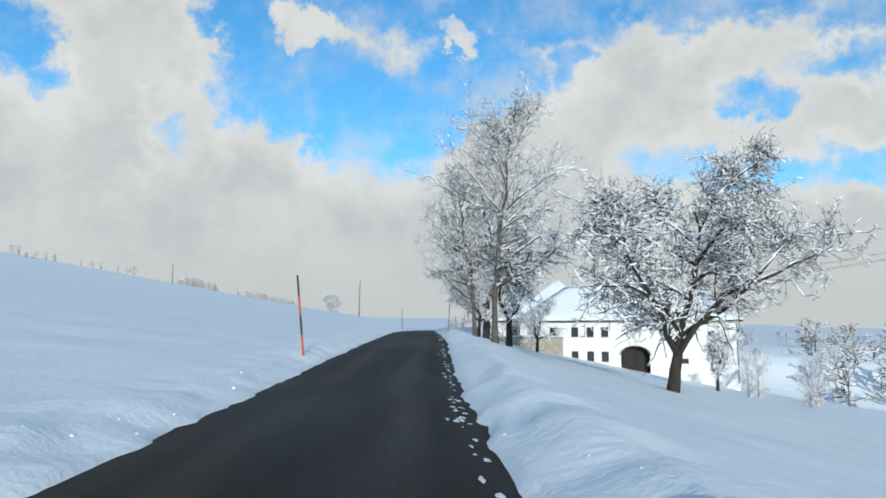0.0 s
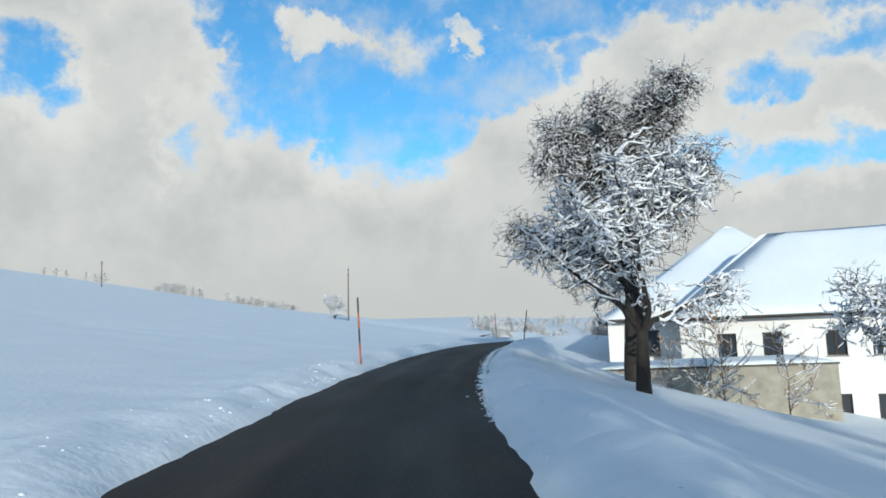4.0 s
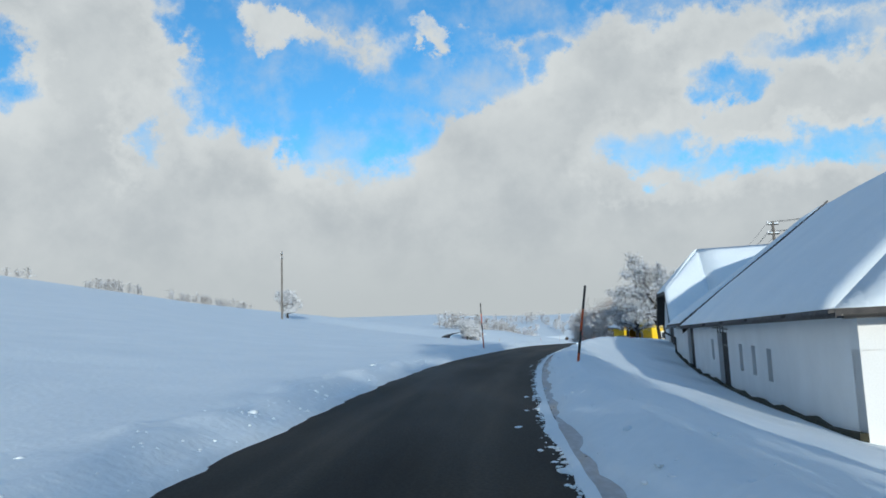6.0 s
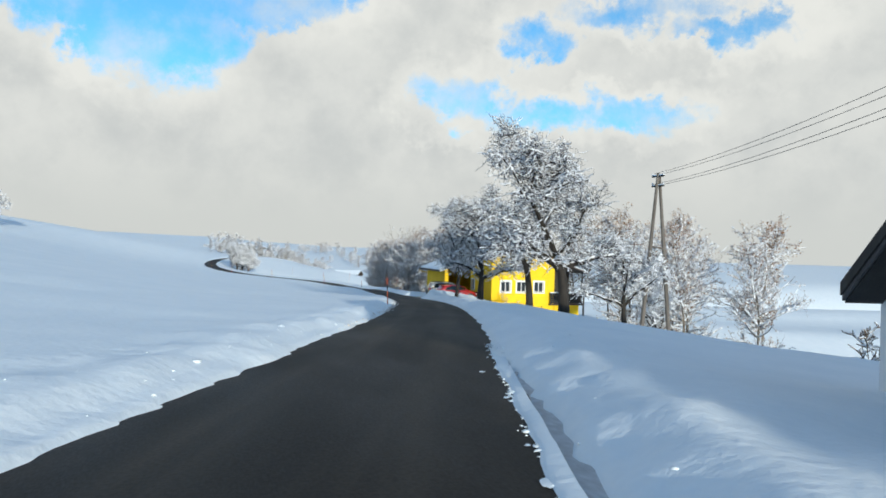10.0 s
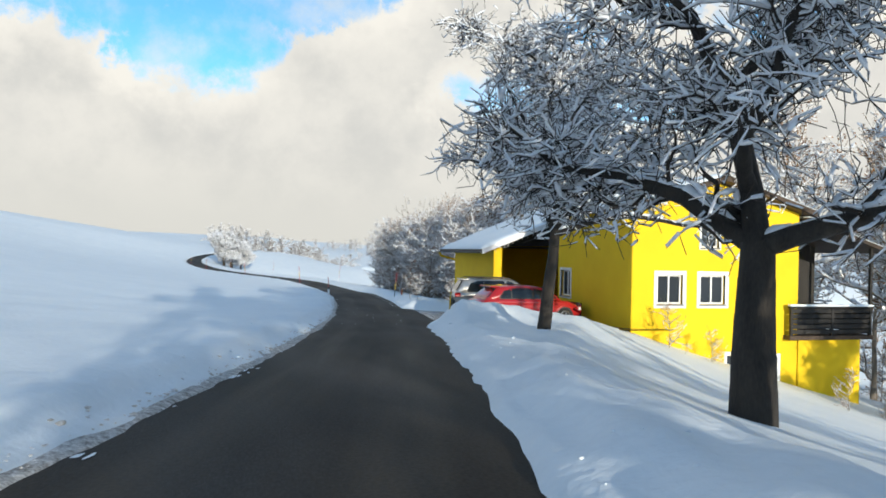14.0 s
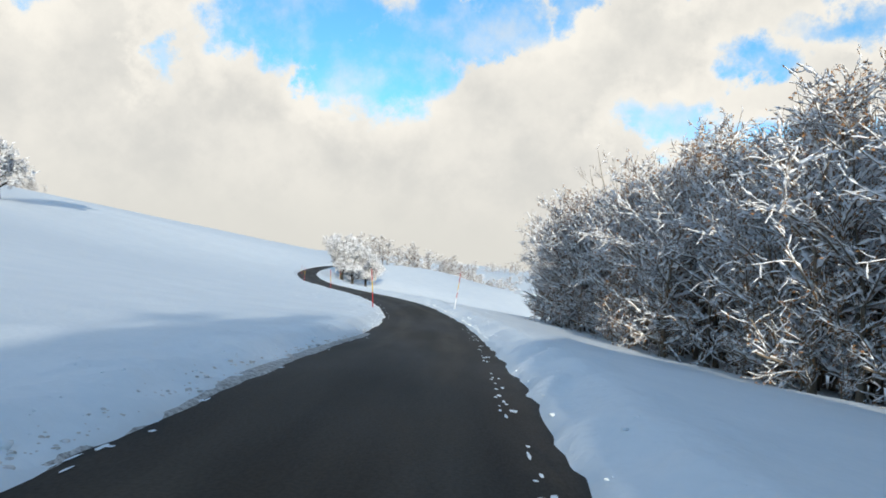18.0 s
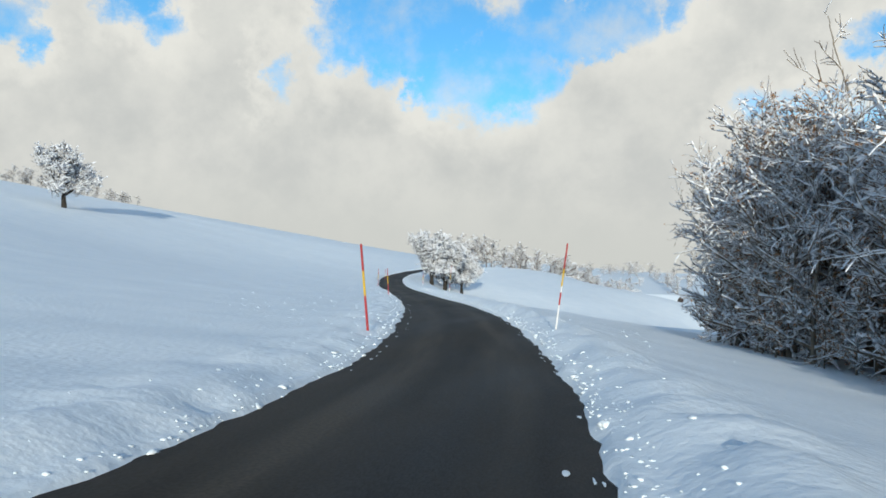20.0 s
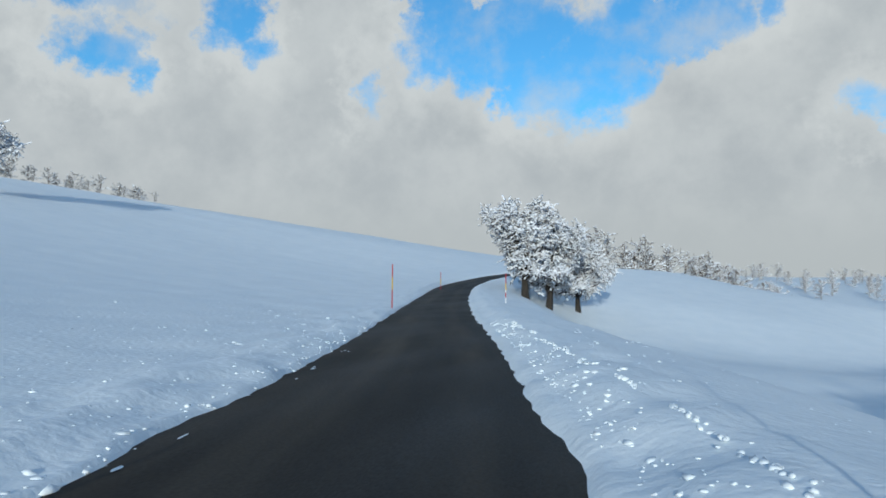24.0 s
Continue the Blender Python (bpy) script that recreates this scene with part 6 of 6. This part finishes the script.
def car(name, m, L, W, H, belt, wheel_r, base, rear_over, paint, suv, label):
    ob = thing(name, m, label, "car", "parked cars")
    hw = W / 2
    xr, xf = -base / 2 - rear_over, L - base / 2 - rear_over
    nose = belt - 0.22
    body = [car_section(xr, hw - 0.16, 0.42, belt - 0.18, 0.1), car_section(xr + 0.06, hw - 0.07, 0.32, belt - 0.06, 0.09), car_section(xr + 0.3, hw - 0.02, 0.27, belt, 0.08),
            car_section(-base / 2, hw, 0.25, belt + 0.02), car_section(0, hw, 0.24, belt), car_section(base / 2 - 0.35, hw, 0.24, belt - 0.02), car_section(base / 2 + 0.2, hw - 0.01, 0.25, belt - 0.07),
            car_section(xf - 0.35, hw - 0.06, 0.27, nose + 0.02, 0.1), car_section(xf - 0.08, hw - 0.2, 0.32, nose - 0.1, 0.12), car_section(xf, hw - 0.32, 0.4, nose - 0.22, 0.12)]
    smooth(part("body", loft(body), paint, ob))
    back = 0.06 if suv else 0.16
    xs = xr + back
    st = [(xs, hw - 0.13, hw - 0.2, belt - 0.03, belt + 0.03), (xs + (0.17 if suv else 0.24), hw - 0.10, hw - 0.24, belt - 0.03, belt + 0.28), (xs + (0.36 if suv else 0.50), hw - 0.085, hw - 0.25, belt - 0.03, H - 0.075), (xs + 0.85, hw - 0.07, hw - 0.25, belt - 0.03, H - 0.02),
          (-0.1, hw - 0.065, hw - 0.25, belt - 0.03, H), (0.35, hw - 0.07, hw - 0.26, belt - 0.03, H - 0.05), (0.85, hw - 0.08, hw - 0.24, belt - 0.03, belt + 0.32), (base / 2 - 0.1, hw - 0.12, hw - 0.18, belt - 0.05, belt + 0.01)]
    smooth(part("cabin", loft([cabin_section(*v) for v in st]), paint, ob))
    smooth(part("windscreen", prism([(0.42, y, z) for y, z in ((hw - 0.33, H - 0.07), (-hw + 0.33, H - 0.07))] + [(base / 2 - 0.16, -hw + 0.2, belt + 0.05), (base / 2 - 0.16, hw - 0.2, belt + 0.05)], (0.02, 0, 0.015)), M_CARGLASS, ob))
    g0, g1 = xs + (0.10 if suv else 0.16), xs + (0.34 if suv else 0.46)
    zg0, zg1 = belt + 0.09, H - 0.12
    part("rear_window", prism([(g0 - 0.085, hw - 0.2, zg0), (g0 - 0.085, -hw + 0.2, zg0), (g1 - 0.06, -hw + 0.31, zg1), (g1 - 0.06, hw - 0.31, zg1)], (0.05, 0, 0)), M_CARGLASS, ob, "dark rear window")
    hem = belt + 0.015
    roof_line = [(xs + 0.50, hem + 0.10), (xs + 0.66, H - 0.17), (xs + 1.0, H - 0.10), (-0.1, H - 0.085), (0.28, H - 0.12), (0.80, belt + 0.26), (1.0, belt + 0.10)]
    if not suv:
        roof_line[0], roof_line[1] = (xs + 0.52, hem + 0.10), (xs + 0.74, H - 0.16)
    for s in (-1, 1):
        part("window_trim", side_pane(st, [(roof_line[0][0], 0.98, hem), roof_line], s, 0.004), M_BLACK, ob)
        for xa, xb in ((roof_line[0][0] + 0.05, -base / 2 + (0.42 if suv else 0.40)), (-base / 2 + (0.47 if suv else 0.45), -0.04), (0.05, 0.90)):
            part("side_window", side_pane(st, [(xa, xb, hem + 0.03), [(x, z - 0.03) for x, z in roof_line]], s, 0.009), M_CARGLASS, ob, "dark tinted side window")
        part("sill_trim", boxed(-base / 2 + 0.4, base / 2 - 0.4, min(s * (hw - 0.04), s * (hw + 0.015)), max(s * (hw - 0.04), s * (hw + 0.015)), 0.24, 0.36, 0.01), M_CAR_PLASTIC if suv else paint, ob)
        for x in (-base / 2, base / 2):
            part("wheel_well", tubed((x, s * (hw - 0.25), wheel_r + 0.01), (x, s * (hw + 0.003), wheel_r + 0.01), wheel_r + 0.05, wheel_r + 0.05, 28), M_BLACK, ob)
            ring = [[Vector((x + r * math.cos(t), s * (hw + dy), wheel_r + 0.01 + r * math.sin(t))) for r, dy in ((wheel_r + 0.04, -0.02), (wheel_r + 0.095, -0.02), (wheel_r + 0.095, 0.008), (wheel_r + 0.04, 0.015))] for t in (math.radians(-12 + 204 * i / 18) for i in range(19))]
            arch = loft(ring)
            part("wheel_arch", arch, M_CAR_PLASTIC if suv else paint, ob)
        part("door_handle", boxed(-0.62, -0.42, s * (hw + 0.02) - 0.02, s * (hw + 0.02) + 0.02, belt - 0.18, belt - 0.14, 0.008), paint if not suv else M_METAL, ob)
        part("door_handle", boxed(0.35, 0.55, s * (hw + 0.02) - 0.02, s * (hw + 0.02) + 0.02, belt - 0.19, belt - 0.15, 0.008), paint if not suv else M_METAL, ob)
        part("wing_mirror", boxed(0.62, 0.78, s * (hw + 0.1) - 0.08, s * (hw + 0.1) + 0.08, belt + 0.02, belt + 0.16, 0.03), paint, ob)
        part("door_seam", boxed(0.0, 0.012, s * (hw + 0.001) - 0.004, s * (hw + 0.001) + 0.004, 0.36, belt - 0.08), M_BLACK, ob)
        tl = new("tail_lamp")
        tl.parent = ob
        part("red_lens", boxed(xr + 0.02, xr + 0.27, min(s * (hw - 0.36), s * (hw + 0.004)), max(s * (hw - 0.36), s * (hw + 0.004)), belt - (0.20 if suv else 0.26), belt + (0.0 if suv else -0.08), 0.04), M_TAIL, tl)
        part("clear_lens", boxed(xr + 0.01, xr + 0.22, min(s * (hw - 0.30), s * (hw + 0.005)), max(s * (hw - 0.30), s * (hw + 0.005)), belt - 0.19 if not suv else belt - 0.155, belt - 0.165 if not suv else belt - 0.13, 0.008), M_CLEARLAMP, tl)
        part("headlamp", boxed(xf - 0.45, xf - 0.12, min(s * (hw - 0.5), s * (hw - 0.12)), max(s * (hw - 0.5), s * (hw - 0.12)), nose - 0.2, nose - 0.06, 0.04), M_CLEARLAMP, ob)
        for x in (-base / 2, base / 2):
            wheel(ob, x, s * (hw - 0.06), wheel_r, 16 if suv else 5)
    part("rear_bumper", loft([car_section(xr - 0.03, hw - 0.20, 0.34, 0.56, 0.14), car_section(xr + 0.05, hw - 0.09, 0.30, 0.57, 0.08), car_section(xr + 0.32, hw + 0.003, 0.27, 0.56, 0.06)]), M_CAR_PLASTIC if suv else paint, ob)
    part("rear_spoiler", boxed(xs + 0.22, xs + 0.62, -hw + 0.3, hw - 0.3, H - 0.085, H - 0.03, 0.025), paint, ob)
    plate = part("number_plate", boxed(xr - 0.05, xr - 0.025, -0.26, 0.26, 0.5 if not suv else 0.76, 0.62 if not suv else 0.88, 0.006), M_WPAINT, ob, "white number plate with dark bars")
    zc = 0.56 if not suv else 0.82
    for k in range(5):
        part("plate_bar", boxed(xr - 0.054, xr - 0.051, -0.18 + k * 0.085, -0.13 + k * 0.085, zc - 0.035, zc + 0.035), M_BLACK, plate)
    emb = tubed((xr - 0.002, 0, belt - 0.14), (xr - 0.03, 0, belt - 0.14), 0.055, 0.055, 18)
    part("badge", emb, M_RIM, ob, "plain round metal badge")
    part("rear_wiper", boxed(xr + back + 0.02, xr + back + 0.05, -0.3, 0.05, belt + 0.06, belt + 0.08), M_BLACK, ob)
    if suv:
        for s in (-1, 1):
            part("roof_rail", bent_pipe([(xr + 0.5, s * (hw - 0.31), H - 0.04), (xr + 0.6, s * (hw - 0.31), H + 0.03), (0.2, s * (hw - 0.31), H + 0.02), (0.32, s * (hw - 0.31), H - 0.05)], 0.018, 6), M_DARKMETAL, ob)
        part("tailgate_strip", boxed(xr + 0.03, xr + 0.09, -0.45, 0.45, belt - 0.06, belt - 0.02, 0.01), M_METAL, ob)
    return ob


car("estate_suv", pose(32.35, 197.75, -3.06, 0, 0, -8), 4.57, 1.85, 1.66, 1.04, 0.345, 2.80, 0.86, M_CAR_SILVER, True, "silver compact suv parked in the wet yard by the carport")
car("hatchback", pose(31.78, 193.37, -2.95, 0, 0, 3), 4.20, 1.78, 1.47, 0.95, 0.315, 2.58, 0.74, M_CAR_RED, False, "red hatchback parked behind the ploughed snow heap")

# ---- distance and small stuff ----


def copies_mesh(name, me, places):
    """One mesh out of many turned and scaled copies of another: x, y, z, turn, size."""
    n = len(me.vertices)
    co = np.empty(n * 3, np.float32)
    me.vertices.foreach_get("co", co)
    co = co.reshape(-1, 3)
    q = np.empty(len(me.polygons) * 4, np.int32)
    me.polygons.foreach_get("vertices", q)
    q = q.reshape(-1, 4)
    cs, qs = [], []
    for i, (x, y, z, t, s) in enumerate(places):
        c, k = math.cos(t), math.sin(t)
        cs.append(np.stack([co[:, 0] * c - co[:, 1] * k, co[:, 0] * k + co[:, 1] * c, co[:, 2]], -1) * s + (x, y, z))
        qs.append(q + i * n)
    co = np.concatenate(cs)
    return grid_mesh(name, co[:, 0], co[:, 1], co[:, 2], np.concatenate(qs))


def scatter_wood(name, label, places, of="scrub"):
    pl = [(x, y, land_at(x, y) - 0.2, float(rng.uniform(0, 6.28)), s) for x, y, s in places]
    ob = thing(name, pose(0, 0, 0), label, "woods", kind="stuff")
    for nm, me, mt in zip(("stems", "twig_crown", "snow_cover"), TREE_KINDS[of], (M_WOODBARK, M_WOODTWIG, M_TREE_SNOW)):
        part(nm, copies_mesh(name + "_" + nm, me, pl), mt, ob)
    return ob


rng = np.random.default_rng(9)
row = [(6 + k * 1.35 + rng.normal(0, 1.2), 432 + k * 1.1 + rng.normal(0, 4), float(rng.uniform(0.7, 1.35))) for k in range(36)]
scatter_wood("tree_row", "row of snowy trees and bushes along the field edge", row)
hedge = [(-128 + k * 0.62 + rng.normal(0, 0.6), 350 + k * 1.2 + rng.normal(0, 1.0), float(rng.uniform(0.22, 0.75))) for k in range(68) if k not in range(20, 30)]
scatter_wood("ridge_hedge", "hazy snow-covered hedge on the hill ridge", hedge)
ridge = [(-175 + k * 4 + rng.normal(0, 1), 351 + rng.normal(0, 1), float(rng.uniform(0.35, 0.8))) for k in range(7) if k != 3] + [(-172 + k * 9.5, 287 - k * 11, float(rng.uniform(0.35, 0.7))) for k in range(6)]
scatter_wood("ridge_bush", "scattered snowy bushes along the hill ridge", ridge)
crest = [(58 + k * 3.2 + rng.normal(0, 1.2), 468 - k * 2.4 + rng.normal(0, 5), float(rng.uniform(0.4, 0.8))) for k in range(26)]
scatter_wood("crest_hedge", "snowy hedge and bushes where the field drops away", crest)
far = []
for k in range(34):
    gx, gy, n = rng.uniform(25, 330), rng.uniform(540, 880), int(rng.integers(3, 9))
    for j in range(n):
        far.append((gx + rng.normal(0, 13), gy + rng.normal(0, 9), float(rng.uniform(0.8, 1.7))))
for k in range(26):
    a = rng.uniform(0.34, 0.95)
    r = rng.uniform(150, 330)
    far.append((24 + r * math.sin(a), 262 + r * math.cos(a), float(rng.uniform(0.5, 1.0))))
scatter_wood("valley_wood", "distant snowy woods and hedges across the valley", far)
inside = [(edge_x(y) + rng.uniform(3.5, 15), y, float(rng.uniform(1.05, 1.22))) for y in np.linspace(213, 270, 96)]
# scrub set behind the wood's edge, added so that its shadow falls solid
thick = [(edge_x(y) + rng.uniform(5.0, 13), y, float(rng.uniform(0.9, 1.35))) for y in np.linspace(232, 271, 70)]
scatter_wood("forest_thicket", "snowy scrub inside the wood, added to thicken its shadow", thick)
scatter_wood("forest_interior", "crowded stems deep inside the snowy wood", inside, "stem")
behind = [(60 + rng.uniform(0, 26), 60 + k * 4.5 + rng.normal(0, 2), float(rng.uniform(0.8, 1.4))) for k in range(26)]
scatter_wood("slope_wood", "snow-covered trees on the slope below the farm", behind)

# ploughed lumps along both banks
lump = bmesh.new()
bmesh.ops.create_icosphere(lump, subdivisions=1, radius=1.0)
lv = np.array([v.co for v in lump.verts])
lf = np.array([[v.index for v in f.verts] for f in lump.faces])
lump.free()
CLODS = (  # y from, to, count, share on the west bank, offset, spread
    (-3, 300, 5200, 0.6, 0.15, 0.6), (232, 306, 3600, 0.35, 0.02, 0.22), (60, 136, 2600, 0.0, 0.0, 0.05), (140, 236, 2400, 1.0, 0.02, 0.15), (252, 312, 1500, 0.7, 0.5, 3.0))


def clods(y0, y1, count, west, off, wide):
    """Loose lumps strewn along the road banks, as one mesh."""
    co, fs, n = [], [], 0
    for k in range(count):
        y = float(rng.uniform(y0, y1))
        side = -1 if rng.random() < west else 1
        d = side * (EDGE + off + (rng.normal(0, wide) if off == 0 else abs(rng.normal(0, wide))))
        if side > 0 and 188.5 < y < 206:
            continue
        s = float(rng.choice([0.013, 0.022, 0.036, 0.065], p=[0.5, 0.34, 0.135, 0.025])) * rng.uniform(0.7, 1.3)
        if off == 0.15 and rng.random() < (0.75 if y < 55 else 0.5) and not 60 < y < 110:
            continue
        x = float(road_x(y)) + d / math.cos(float(road_turn(y)))
        base = max(land_at(x, y), float(road_z(y)) + 0.01 if off == 0 else -99)
        co.append(lv * rng.uniform(0.55, 1.3, (len(lv), 1)) * (s, s * rng.uniform(0.7, 1.5), s * 0.45) + (x, y, base - s * 0.14))
        fs.append(lf + n)
        n += len(lv)
    co = np.concatenate(co)
    return grid_mesh("snow_lumps", co[:, 0], co[:, 1], co[:, 2], np.concatenate(fs))


for k, row in enumerate(CLODS):
    lumps = part("snow_lumps", clods(*row), M_GRIT if k == 3 else M_SNOW)
    tagged(lumps, "gritty brownish lumps of ploughed snow along the verge" if k == 3 else "loose lumps of ploughed snow along the road banks", "snow lumps", kind="stuff")


track_x, track_y = (23.4, 23.0, 22.5, 21.5, 20.4, 19.2), (287.6, 289.7, 291.6, 295.6, 299.8, 304.1)
co, fs, n = [], [], 0
for k in range(260):
    y = 287.6 + 16.4 * k / 259
    if math.sin(k * 0.21) + 0.6 * math.sin(k * 0.053 + 1) < -0.5:
        continue
    x = float(np.interp(y, track_y, track_x)) + float(rng.normal(0, 0.025))
    s = float(rng.uniform(0.02, 0.04))
    co.append(lv * rng.uniform(0.6, 1.3, (len(lv), 1)) * (s, s * 2.2, s * 0.6) + (x, y, land_at(x, y) + s * 0.05))
    fs.append(lf + n)
    n += len(lv)
co = np.concatenate(co)
tagged(part("snow_track", grid_mesh("snow_track", co[:, 0], co[:, 1], co[:, 2], np.concatenate(fs)), M_SNOW), "thin broken track line pressed into the snow field", "track", kind="stuff")


def wire(name, a, b, sag, label):
    n, segs = 24, []
    a, b = np.array(a, float), np.array(b, float)
    pts = [a + (b - a) * i / n - np.array([0, 0, 4 * sag * (i / n) * (1 - i / n)]) for i in range(n + 1)]
    for p, q in zip(pts[:-1], pts[1:]):
        segs.append((*p, *q, 0.012, 0.012))
    ob = part(name, tubes_mesh(name, segs, 4), M_DARKMETAL)
    return tagged(ob, label, "wire", "power lines")


for off in (-0.38, 0.38):
    for z in (7.95, 7.3):
        wire("power_line", (23.2 + off, 124.9, z), (48.0 + off, 62.0, z + 1.5), 1.2, "thin dark power line sagging between wooden poles")
        wire("power_line", (23.2 + off, 124.9, z), (34.2 + off * 0.6, 161.5, z - 1.0), 0.6, "thin dark power line sagging between wooden poles")


def far_barn(x, y, turn, ln, wd, wall_mat, label):
    """A small farm building across the valley: walls, gable roof under snow, a dark door."""
    z = land_at(x, y) - 0.3
    ob = thing("field_barn", pose(x, y, z, 0, 0, turn), label, "barn", "valley barns")
    part("walls", prism([(0, 0, 0), (wd, 0, 0), (wd, 0, 2.8), (wd / 2, 0, 4.6), (0, 0, 2.8)], (0, ln, 0)), wall_mat, ob)
    for sg in (-1, 1):
        e = wd / 2 + sg * (wd / 2 + 0.5)
        q = [(e, -0.5, 2.45), (wd / 2, -0.5, 4.75), (wd / 2, ln + 0.5, 4.75), (e, ln + 0.5, 2.45)]
        part("roof_slope", slab([(a, b, c + 0.1) for a, b, c in q], 0.16), M_TILE, ob)
        part("roof_snow", slab([(a, b, c + 0.32) for a, b, c in q], 0.21), M_SNOW, ob)
    part("door", boxed(wd / 2 - 1.2, wd / 2 + 1.2, -0.06, 0.0, 0.3, 2.5), M_DARKWOOD, ob)
    return ob


far_barn(92.0, 575.0, 60, 16, 9, M_BROWNWOOD, "brown wooden field barn with snowy roof across the valley")
far_barn(165.0, 640.0, 40, 12, 8, M_WHITE, "small white farm building with snowy roof across the valley")
